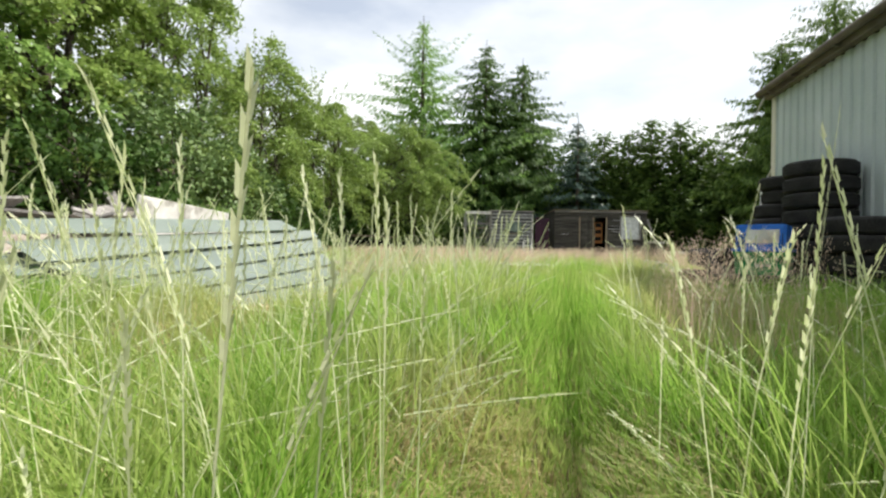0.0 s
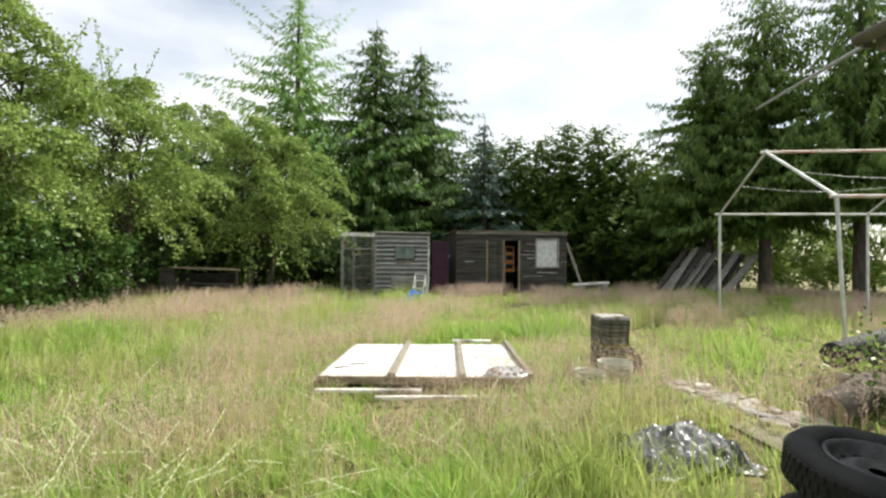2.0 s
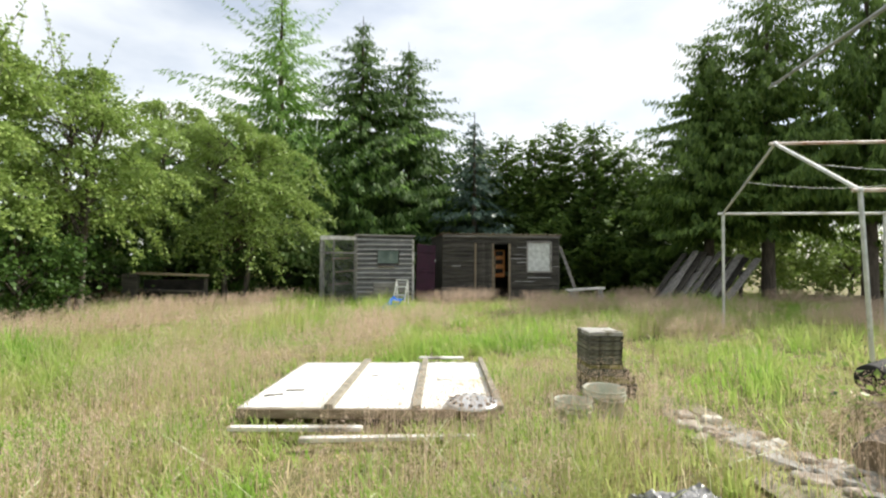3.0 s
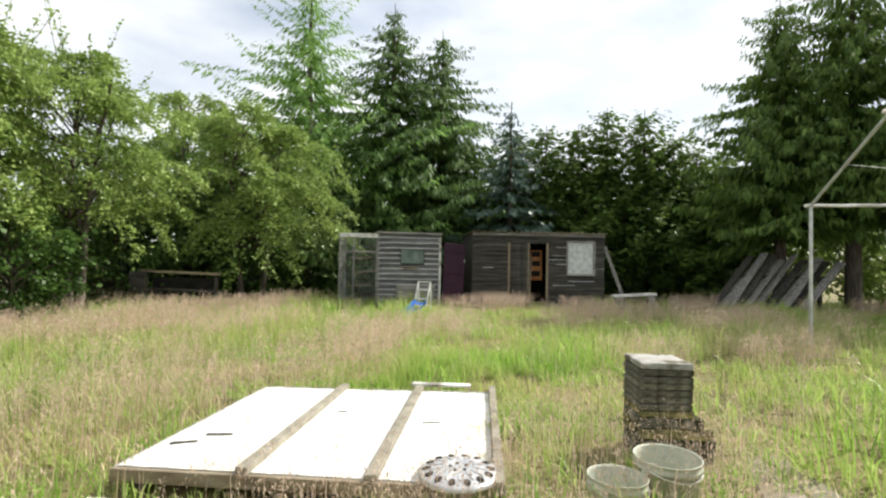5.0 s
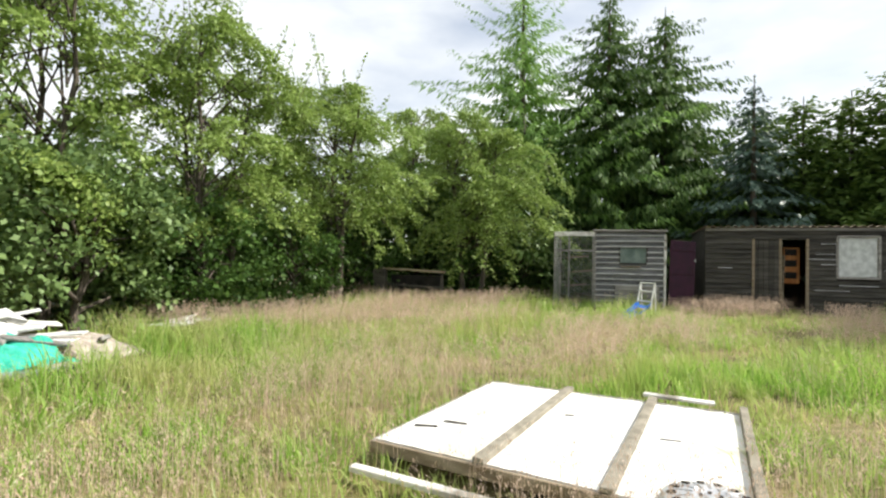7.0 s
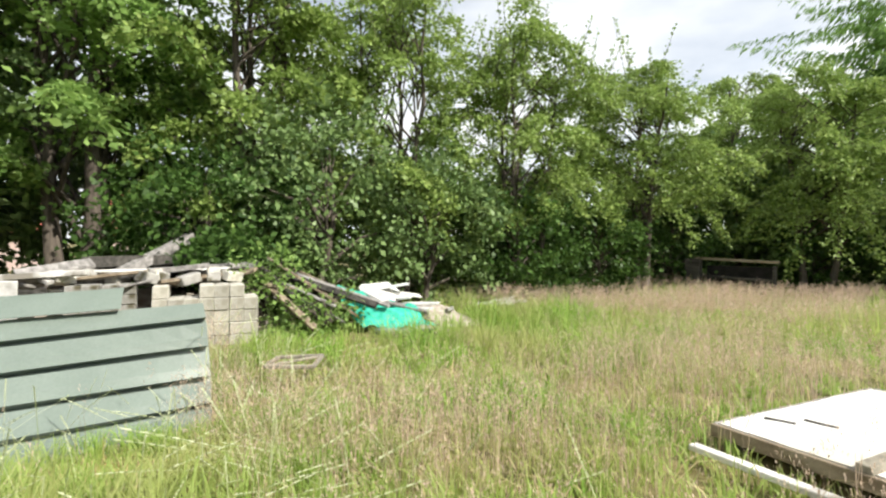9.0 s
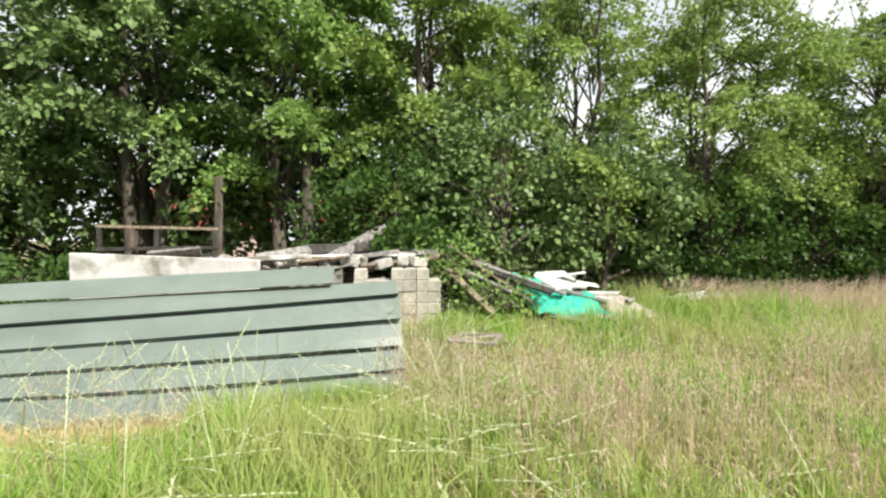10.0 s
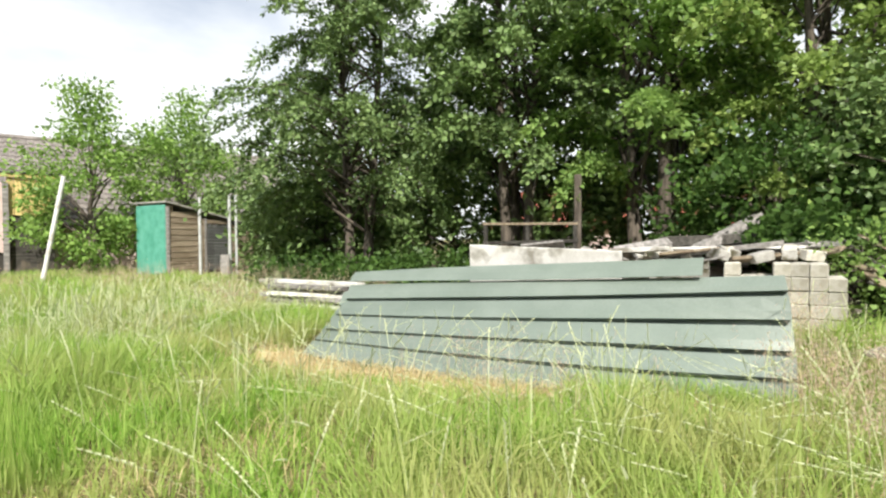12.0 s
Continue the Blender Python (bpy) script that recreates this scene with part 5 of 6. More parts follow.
# ---- trees ----
def sprays(rng, centres, dirs, n_each, spread, size, aspect, droop, flat):
    """Leaf quads round the centres: arrays of verts and faces."""
    N = len(centres) * n_each
    c = np.repeat(centres, n_each, 0)
    d = np.repeat(dirs, n_each, 0)
    off = rng.normal(size=(N, 3)) * spread
    along = rng.uniform(-0.6, 1.4, (N, 1)) * np.mean(spread) * 1.8
    p = c + off + d * along
    p[:, 2] -= droop * along[:, 0] ** 2
    axis = d * 0.7 + rng.normal(size=(N, 3)) * 0.7
    axis[:, 2] -= 0.35 * droop + 0.1
    axis /= np.linalg.norm(axis, axis=1, keepdims=True)
    nrm = rng.normal(size=(N, 3)) * (1 - flat)
    nrm[:, 2] += flat * 1.2
    side = np.cross(nrm, axis)
    side /= np.linalg.norm(side, axis=1, keepdims=True) + 1e-9
    L = size * rng.uniform(0.65, 1.35, (N, 1))
    W = L * aspect
    bend = np.cross(axis, side) * L * 0.12
    v = np.stack([p, p + axis * L * 0.45 + side * W * 0.5 + bend, p + axis * L, p + axis * L * 0.45 - side * W * 0.5 + bend], 1).reshape(-1, 3)
    i = np.arange(N)[:, None] * 4
    f = np.concatenate([i, i + 1, i + 2, i + 3], 1)
    return v, f


def limb_mesh(rng, base, height, r0, tips, seg=7):
    bm = bmesh.new()
    top = Vector(base) + Vector((rng.normal() * 0.2, rng.normal() * 0.2, height))
    pts = [Vector(base).lerp(top, k / 6) + Vector((rng.normal() * 0.06, rng.normal() * 0.06, 0)) * (k > 0) for k in range(7)]
    tube(bm, pts, [r0 * (1 - 0.85 * k / 6) * (1.25 if k == 0 else 1) for k in range(7)], seg)
    for t in tips:
        t = Vector(t)
        k = min(0.85, max(0.12, (t.z - base[2]) / height * 0.6))
        s = Vector(base).lerp(top, k)
        mid = s.lerp(t, 0.5) + Vector((rng.normal() * 0.15, rng.normal() * 0.15, 0.2))
        r = r0 * (1 - k) * 0.45 + 0.012
        tube(bm, [s, mid, t], [r, r * 0.6, r * 0.2], 5)
    return bm


def broadleaf(name, label, x, y, h, rx, ry, n_clump, n_each, size, mat, seed, low=0.12, droop=0.0, aspect=0.62, stems=1, spread=0.19, wisps=0, category="tree"):
    rng = np.random.default_rng(seed)
    t = thing(name, label, category, pose(x, y, 0))
    u = rng.normal(size=(n_clump, 3))
    u /= np.linalg.norm(u, axis=1, keepdims=True)
    rad = rng.uniform(0.45, 1.0, (n_clump, 1)) ** 0.5
    mid, half = h * (1 + low) / 2, h * (1 - low) / 2
    lump = 1 + 0.22 * np.sin(3.1 * u[:, :1] * 2 + seed) * np.cos(2.3 * u[:, 1:2] * 2 + seed * 0.7) + rng.normal(size=(n_clump, 1)) * 0.07
    c = u * rad * lump * np.array([rx, ry, half * 0.97]) + np.array([0, 0, mid])
    c[:, 2] = np.clip(c[:, 2], 0.15, h * 1.05)
    d = u * np.array([1, 1, 0.45]) + rng.normal(size=(n_clump, 3)) * 0.3
    d /= np.linalg.norm(d, axis=1, keepdims=True)
    if wisps:
        a = rng.uniform(0, 2 * np.pi, wisps)
        q = np.stack([rx * 0.8 * np.cos(a) * rng.uniform(0, 1, wisps), ry * 0.8 * np.sin(a) * rng.uniform(0, 1, wisps), h * rng.uniform(0.93, 1.16, wisps)], 1)
        c, d = np.concatenate([c, q]), np.concatenate([d, np.stack([0.3 * np.cos(a), 0.3 * np.sin(a), np.full(wisps, 0.95)], 1)])
    sp = np.array([spread, spread, spread * 0.7])
    v, f = sprays(rng, c, d, n_each, sp, size, aspect, droop, 0.35)
    v[:, 2] = np.maximum(v[:, 2], 0.02)
    crown = new("crown", soup("crown", v, f, mat))
    crown.parent = t
    tips = c[rng.choice(len(c), min(26, len(c)), replace=False)]
    for s in range(stems):
        a = 2 * math.pi * s / max(1, stems)
        b = (0.3 * math.cos(a) * (stems > 1), 0.3 * math.sin(a) * (stems > 1), 0)
        part("trunk", limb_mesh(rng, b, h * 0.85, 0.022 * h / stems ** 0.5, tips[s::stems]), M_BARK, t, "", True)
    return t


def conifer(name, label, x, y, h, r, mat, seed, whorls=26, per=8, twigs=15, droop=0.35, low=0.05, size=0.32, up=0.0, ragged=0.15, aspect=0.3, taper=0.85, hang=0.0):
    """Whorls of branches, each with twigs to both sides that hang a little."""
    rng = np.random.default_rng(seed)
    t = thing(name, label, "tree", pose(x, y, 0))
    P, D, S = [], [], []
    for k in range(whorls):
        q = (k + rng.uniform(-0.3, 0.3)) / whorls
        z = h * (low + (0.98 - low) * max(q, 0))
        L = r * (1 - max(q, 0)) ** taper * (1 if q > 0.04 else 0.85) + 0.12
        n = max(4, int(per * (1 - 0.5 * q)))
        a0 = rng.uniform(0, 6.28)
        for j in range(n):
            a = a0 + 2 * np.pi * j / n + rng.normal() * 0.2
            l = L * (1 + rng.normal() * ragged)
            tilt = rng.normal() * 0.16 - 0.04
            m = max(5, int(twigs * l / r) + 4)
            s = np.linspace(0.12, 1.0, m)
            zz = z + l * ((up + tilt) * s - droop * s ** 1.5 * (1 - 0.45 * s))
            cx, cy = np.cos(a) * l * s, np.sin(a) * l * s
            for side in (-1, 0, 1):
                b = a + side * rng.uniform(0.5, 0.95, m)
                P.append(np.stack([cx, cy, zz], 1) + rng.normal(size=(m, 3)) * 0.05)
                D.append(np.stack([np.cos(b), np.sin(b), -0.30 + up * 0.8 - rng.uniform(0, 0.55, m) - hang * rng.uniform(0.2, 1.4, m)], 1))
                S.append(size * (0.35 + 0.65 * (1 - max(q, 0)) ** 0.6) * (1.15 - 0.55 * s) * rng.uniform(0.7, 1.3, m))
    P, D, S = np.concatenate(P), np.concatenate(D), np.concatenate(S)[:, None]
    D /= np.linalg.norm(D, axis=1, keepdims=True)
    nrm = rng.normal(size=P.shape) * 0.6 + np.array([0, 0, 0.8])
    side = np.cross(nrm, D)
    side /= np.linalg.norm(side, axis=1, keepdims=True) + 1e-9
    w = S * aspect
    N = len(P)
    v = np.stack([P, P + D * S * 0.35 + side * w * 0.5, P + D * S + np.array([0, 0, -0.12]) * S, P + D * S * 0.35 - side * w * 0.5], 1).reshape(-1, 3)
    i = np.arange(N)[:, None] * 4
    v[:, 2] = np.maximum(v[:, 2], 0.05)
    crown = new("crown", soup("crown", v, np.concatenate([i, i + 1, i + 2, i + 3], 1), mat))
    crown.parent = t
    bm = bmesh.new()
    tube(bm, [(0, 0, 0), (0, 0, h * 0.5), (0, 0, h)], [0.02 * h, 0.012 * h, 0.01], 8)
    part("trunk", bm, M_BARK, t, "", True)
    return t


def bough_tree(name, label, x, y, h, r, mat, seed, boughs=56, leaf=0.085, low=0.30, rise=0.20, drop=0.6, shoots=22, per_twig=6, nodes=20, stems=2, category="tree", stretch=(1.0, 1.0), thick=0.020):
    """A crown of arching boughs, each with drooping leafy twigs to its sides, and upright shoots on top."""
    rng = np.random.default_rng(seed)
    t = thing(name, label, category, pose(x, y, 0))
    a = np.arange(boughs) * 2.39996 + rng.normal(0, 0.25, boughs)
    q = rng.permutation((np.arange(boughs) + rng.uniform(0, 1, boughs)) / boughs)
    z0 = h * (low * 0.6 + (0.80 - low * 0.6) * q)
    reach = r * np.sqrt(np.clip(1.10 - q ** 2.6, 0.16, 1)) * (0.86 + 0.14 * np.sin(2 * a + seed)) * rng.uniform(0.68, 1.18, boughs)
    lift = h * rise * rng.uniform(0.5, 1.4, boughs)
    fall = drop * rng.uniform(0.3, 1.5, boughs) * (0.4 + 0.6 * (1 - q))

    def on(s, k):
        z = z0[k] + lift[k] * (1.7 * s - 0.7 * s ** 2) - (fall[k] + 0.35 * lift[k]) * s ** 3
        wob = 0.10 * np.sin(5 * s + 3 * k)
        return np.stack([reach[k] * s * np.cos(a[k] + wob) * stretch[0], reach[k] * s * np.sin(a[k] + wob) * stretch[1], z], -1)
    k = np.repeat(np.arange(boughs), nodes * 4)
    s = np.repeat(np.tile(np.linspace(0.20, 1.0, nodes) ** 0.9, boughs), 4) + rng.normal(0, 0.015, len(k))
    b = a[k] + rng.uniform(-1.5, 1.5, len(k))
    p = on(s, k) + rng.normal(0, 0.03, (len(k), 3))
    d = np.stack([np.cos(b), np.sin(b), rng.normal(-0.02, 0.30, len(k)) - 0.55 * np.clip(s, 0, 1) ** 2 * min(drop, 1.0)], 1)
    d /= np.linalg.norm(d, axis=1, keepdims=True)
    length = rng.uniform(0.22, 0.62, len(k)) * (1.25 - 0.55 * s)
    m = per_twig
    u = np.tile((np.arange(m) + 0.6) / m, len(k))[:, None]
    P = np.repeat(p, m, 0) + np.repeat(d * length[:, None], m, 0) * u + rng.normal(0, 0.025, (len(k) * m, 3))
    P[:, 2] -= 0.10 * u[:, 0] ** 2
    D = np.repeat(d, m, 0)
    if shoots:
        w, n = 24, shoots
        ang, rho = rng.uniform(0, 6.28, n), np.sqrt(rng.uniform(0, 0.75, n))
        foot = np.stack([r * rho * np.cos(ang) * stretch[0], r * rho * np.sin(ang) * stretch[1], h * (0.86 - 0.36 * rho ** 2)], 1)
        out = np.stack([np.cos(ang) * 0.35, np.sin(ang) * 0.35, np.ones(n)], 1) + rng.normal(0, 0.18, (n, 3))
        ln = rng.uniform(0.5, 1.35, n)
        v = np.tile(np.linspace(0, 1, w), n)[:, None]
        tip = foot + out * ln[:, None]
        P = np.concatenate([P, np.repeat(foot, w, 0) + np.repeat(tip - foot, w, 0) * v + rng.normal(0, 0.045, (n * w, 3)) * (1.2 - v)])
        D = np.concatenate([D, rng.normal(0, 0.7, (n * w, 3)) + np.array([0, 0, 0.5])])
    N = len(P)
    axis = D * 0.8 + rng.normal(0, 0.55, (N, 3))
    axis[:, 2] -= 0.15
    axis /= np.linalg.norm(axis, axis=1, keepdims=True)
    nrm = rng.normal(0, 0.55, (N, 3)) + np.array([0, 0, 0.7])
    side = np.cross(nrm, axis)
    side /= np.linalg.norm(side, axis=1, keepdims=True) + 1e-9
    L = leaf * rng.uniform(0.6, 1.4, (N, 1))
    bend = np.cross(axis, side) * L * 0.12
    V = np.stack([P, P + axis * L * 0.5 + side * L * 0.33 + bend, P + axis * L, P + axis * L * 0.5 - side * L * 0.33 + bend], 1).reshape(-1, 3)
    V[:, 2] = np.maximum(V[:, 2], 0.03)
    i = np.arange(N)[:, None] * 4
    crown = new("crown", soup("crown", V, np.concatenate([i, i + 1, i + 2, i + 3], 1), mat))
    crown.parent = t
    for st in range(stems):
        bm = bmesh.new()
        off = Vector((0.28 * math.cos(2.4 * st + seed), 0.28 * math.sin(2.4 * st + seed), 0)) * (stems > 1)
        top = off * 3 + Vector((0, 0, h * 0.82))
        line = [off.lerp(top, j / 6) + Vector((rng.normal() * 0.05, rng.normal() * 0.05, 0)) * (j > 0) for j in range(7)]
        r0 = thick * h / stems ** 0.5
        tube(bm, line, [r0 * (1.0 - 0.13 * j) * (1.25 if j == 0 else 1) for j in range(7)], 7)
        for j in range(st, boughs, stems):
            f = float(min(0.95, max(0.10, (z0[j] - 0.25 * lift[j]) / (h * 0.82))))
            one = off.lerp(top, f)
            pts = [one] + [Vector(on(np.array([sv]), np.array([j]))[0]) for sv in (0.32, 0.62, 0.95)]
            rb = r0 * (1 - 0.8 * f) * 0.34 + 0.008
            tube(bm, pts, [rb, rb * 0.7, rb * 0.45, 0.004], 4, False)
        if shoots and st == 0:
            for j in range(shoots):
                tube(bm, [foot[j], tip[j]], [0.008, 0.003], 3, False)
        part("trunk", bm, M_BARK, t, "", True)
    return t


BROAD = "broad-leaved tree with dense dark green foliage along the boundary"
LIGHT = "light green hedge tree with feathery drooping boughs"
# west side
bough_tree("elm_tree", "broad dark green tree with feathery overhanging boughs along the boundary", -8.9, 0.3, 9.4, 3.8, M_LEAF_W, 8, 100, 0.095, 0.22, 0.14, 1.3, 8, 7, 21, 2)
bough_tree("ash_tree", BROAD, -9.1, 4.4, 11.2, 3.1, M_LEAF_W, 1, 84, 0.125, 0.24, 0.14, 0.7, 0, 6, 20, 3)
bough_tree("ash_tree", BROAD, -8.6, 7.3, 12.4, 3.0, M_LEAF_M, 2, 84, 0.125, 0.20, 0.16, 0.6, 0, 6, 20, 3)
bough_tree("ash_tree", BROAD, -8.1, 10.2, 10.4, 2.8, M_LEAF_L, 3, 78, 0.120, 0.12, 0.17, 0.6, 8, 6, 20, 3)
bough_tree("hedge_tree", LIGHT, -6.9, 12.9, 7.7, 2.4, M_LEAF_L, 4, 64, 0.090, 0.22, 0.20, 0.6, 30, 6, 20, 3)
bough_tree("hedge_tree", LIGHT, -5.7, 15.7, 7.0, 2.5, M_LEAF_L, 5, 64, 0.085, 0.30, 0.20, 0.8, 34, 6, 20, 3)
bough_tree("hedge_tree", LIGHT, -4.7, 18.9, 6.4, 2.6, M_LEAF_L, 6, 64, 0.085, 0.40, 0.20, 0.9, 26, 6, 20, 2)
bough_tree("hedge_tree", LIGHT, -1.7, 22.3, 6.1, 2.9, M_LEAF_L, 7, 76, 0.085, 0.40, 0.20, 1.4, 12, 6, 20, 2, stretch=(1.08, 0.8))
bough_tree("hedge_tree", LIGHT, -4.2, 24.6, 7.6, 2.6, M_LEAF_L, 17, 56, 0.10, 0.25, 0.20, 0.8, 16, 5, 18, 2)
for i, (x, y, h, r) in enumerate(((-7.4, 0.4, 0.45, 1.2), (-7.1, 3.2, 0.5, 1.2), (-6.5, 8.9, 2.8, 1.1), (-5.9, 10.8, 3.6, 1.2), (-5.7, 12.8, 3.2, 1.1), (-5.4, 15.2, 2.5, 1.1), (-5.0, 17.6, 2.3, 1.1), (-5.0, 21.2, 2.4, 1.2), (-2.2, 23.6, 2.2, 1.3), (-5.0, 8.95, 1.1, 0.35))):
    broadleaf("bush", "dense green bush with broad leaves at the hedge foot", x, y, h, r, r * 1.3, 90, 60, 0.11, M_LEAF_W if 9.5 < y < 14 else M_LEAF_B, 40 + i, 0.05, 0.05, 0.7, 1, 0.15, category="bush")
for i, (x, y, h, r) in enumerate(((-4.25, 9.0, 0.95, 0.24), (-4.45, 9.45, 1.0, 0.34), (-3.75, 9.4, 0.42, 0.2), (-3.85, 9.82, 0.46, 0.22))):
    broadleaf("bramble", "bright green bramble growing through the scrap planks", x, y, h, r, r, 30, 40, 0.065, M_LEAF_M, 140 + i, 0.1, 0.1, 0.7, 1, 0.12, category="bush")
# behind the west row
for i, (x, y, h) in enumerate(((-13, -1, 5.5), (-12.5, 4.5, 9.5), (-12, 9, 8.5), (-11.5, 13.5, 4.2), (-10, 18, 3.6), (-8, 23, 4.8), (-4.5, 25, 4.4))):
    broadleaf("boundary_tree", "dark broad-leaved tree standing behind the boundary row", x, y, h, 2.8, 3.2, 110, 42, 0.25, M_LEAF_W, 60 + i, 0.04, spread=0.3)
for i, (x, y) in enumerate(((-10.8, -0.5), (-10.6, 2.4), (-10.6, 5.2), (-10.3, 8.0), (-9.8, 11.0), (-8.2, 15.0), (-7.8, 18.5), (-6.6, 22.6), (-3.6, 24.0), (-0.6, 24.6), (-11.0, -3.0), (-12.6, -4.9), (-10.4, -1.6))):
    broadleaf("undergrowth", "dark undergrowth beneath the boundary trees", x, y, 2.7, 1.4, 1.8, 60, 45, 0.20, M_LEAF_W, 70 + i, 0.02, spread=0.25, category="bush")
# far end
conifer("larch", "tall pale green larch with airy branches", -1.3, 28.8, 13.9, 5.0, M_LARCH, 11, 46, 10, 34, 0.20, 0.14, 0.46, 0.22, 0.42, 0.24, 0.85, 0.5)
conifer("spruce", "tall dark green spruce with drooping branches", 2.3, 28.2, 12.3, 4.5, M_SPRUCE, 12, 42, 12, 36, 0.46, 0.05, 0.44, 0.16, 0.30, 0.34, 0.70, 0.9)
conifer("spruce", "tall dark green spruce with drooping branches", 4.4, 28.5, 11.4, 4.2, M_SPRUCE, 13, 42, 12, 36, 0.46, 0.05, 0.44, 0.16, 0.30, 0.34, 0.70, 0.9)
conifer("blue_spruce", "blue-grey spruce with layered branches", 6.65, 24.9, 7.2, 2.3, M_BLUE, 14, 20, 9, 16, 0.22, 0.05, 0.36, 0.05, 0.15, 0.4)
for i, (x, y, h, r) in enumerate(((8.4, 26.3, 6.8, 2.0), (9.6, 26.0, 6.8, 1.9), (10.6, 25.6, 7.4, 1.9), (11.8, 25.0, 7.2, 2.0), (12.9, 24.9, 6.3, 2.0), (14.0, 25.2, 5.8, 2.0), (7.4, 27.2, 6.8, 2.2), (15.4, 25.6, 6.0, 2.2))):
    conifer("thuja", "dense dark green thuja in an evergreen row", x, y, h, r, M_THUJA, 20 + i, 32, 10, 11, 0.05, 0.02, 0.42, 0.55, 0.3, 0.5, 0.6)
for i, (x, y, h, r) in enumerate(((-4.5, 27.5, 6, 3.0), (0.2, 26.2, 4.8, 2.6), (5.5, 28.5, 7.0, 3.0))):
    conifer("spruce", "dark green young spruce behind the sheds", x, y, h, r, M_SPRUCE, 30 + i, 20, 9, 14, 0.4, 0.03, 0.46, 0.05, 0.2, 0.36)
# right side
for i, (x, y, h, r) in enumerate(((14.5, 21.6, 9.8, 2.0), (16.0, 20.6, 11.4, 2.7), (18.0, 18.8, 12, 3.0), (20.6, 17.5, 11.5, 3.2))):
    conifer("cypress", "tall dark green cypress with ragged hanging sprays", x, y, h, r, M_THUJA, 34 + i, 40, 11, 27, 0.24, 0.25, 0.36, 0.18, 0.45, 0.32, 0.45, 1.3)
broadleaf("bush", "bright green leafy weed growing over the stones", 6.05, 8.62, 0.5, 0.26, 0.24, 14, 34, 0.06, M_LEAF_L, 95, 0.1, category="bush")
for i, (x, y, h, r) in enumerate(((12.6, 27.0, 2.6, 1.2), (16.5, 25.0, 2.4, 1.6), (19.5, 23.5, 3.0, 1.8), (22.5, 22, 3.2, 1.8), (21.0, 22.0, 3.4, 2.0), (24.5, 19.0, 3.4, 2.2), (18.0, 22.8, 2.8, 1.6))):
    broadleaf("bush", "bright green bush in the gap beneath the trees", x, y, h, r, r, 60, 45, 0.18, M_LEAF_L, 80 + i, 0.05, category="bush")
for i, (x, y, h, r) in enumerate(((5.95, 8.1, 0.36, 0.28), (6.5, 8.3, 0.5, 0.35), (7.0, 8.7, 0.5, 0.35))):
    broadleaf("weed_clump", "dark leafy weeds growing over the stones and logs", x, y, h, r, r, 22, 36, 0.065, M_LEAF_B, 160 + i, 0.05, category="weed")
# south-west
broadleaf("elder_bush", "loose light green elder bush in front of the house", -8.5, -8.6, 4.7, 1.5, 1.5, 130, 60, 0.13, M_ELDER, 90, 0.02, 0.05, wisps=16, category="bush")
broadleaf("elder_bush", "loose light green elder bush in front of the house", -10.9, -7.6, 4.9, 1.6, 1.6, 120, 60, 0.13, M_ELDER, 91, 0.3, 0.05, wisps=16, category="bush")


# ---- meadow ----
PATHS = np.array([(0.0, -1.0), (0.0, 0.0), (0.35, 1.46), (0.75, 2.9), (1.05, 4.1), (1.66, 5.3), (2.54, 7.05)])


def path_distance(x, y):
    best = np.full(x.shape, 1e9)
    for (ax, ay), (bx, by) in zip(PATHS, PATHS[1:]):
        dx, dy = bx - ax, by - ay
        t = np.clip(((x - ax) * dx + (y - ay) * dy) / (dx * dx + dy * dy), 0, 1)
        best = np.minimum(best, np.hypot(x - ax - t * dx, y - ay - t * dy))
    return best


def keep_out(x, y):
    """True where nothing grows: under the panel, the sheets, the tyres, the buildings and the heap."""
    o = np.zeros(x.shape, bool)
    u = (x - 1.02 - 0.2 * (y - 9.98))
    o |= (u > 0.10) & (u < 2.08) & (y > 9.98 - 0.17 * u) & (y < 11.62 - 0.14 * u - 0.10 * np.sin(5 * u))
    o |= (x > -3.3) & (x < -1.42 + 0.20 * np.sin(np.pi * (y - 3.9) / 3.9)) & (y > 3.85 + 0.22 * (x + 1.2)) & (y < 7.8)
    o |= (x > 4.9 - 0.19 * (7.63 - y)) & (x < 12.2) & (y < 7.8 - 0.19 * (x - 5))
    o |= (x > 3.0) & (x < 5) & (y > 4.5) & (y < 7.0)
    o |= np.hypot(x - 3.00, y - 4.93) < 0.36
    o |= np.hypot(x - 4.44, y - 10.30) < 0.36
    o |= np.hypot(x - 4.04, y - 9.66) < 0.2
    o |= np.hypot(x - 3.66, y - 9.58) < 0.17
    o |= np.hypot(x - 1.29, y - 5.25) < 0.22
    o |= ((x - 3.48) / 0.46) ** 2 + ((y - 7.72) / 0.40) ** 2 < 1
    o |= (x > 0.9) & (x < 8.7) & (y > 21.25)
    o |= (x < -3.5) & (y > 4.4) & (y < 9.6)
    o |= (x < -2.55 - 0.25 * (11.3 - y)) & (y > 8.3) & (y < 12)
    return o


def patches(x, y, s, seed):
    """A soft noise over the plan, 0 to 1."""
    r = np.random.default_rng(seed)
    z = np.zeros(x.shape)
    for k in range(7):
        a, f = r.uniform(0, 6.28), s * r.uniform(0.6, 2.2)
        z += np.sin(f * (x * np.cos(a) + y * np.sin(a)) + r.uniform(0, 6.28)) / 7 ** 0.5
    return 0.5 + 0.5 * np.tanh(z)


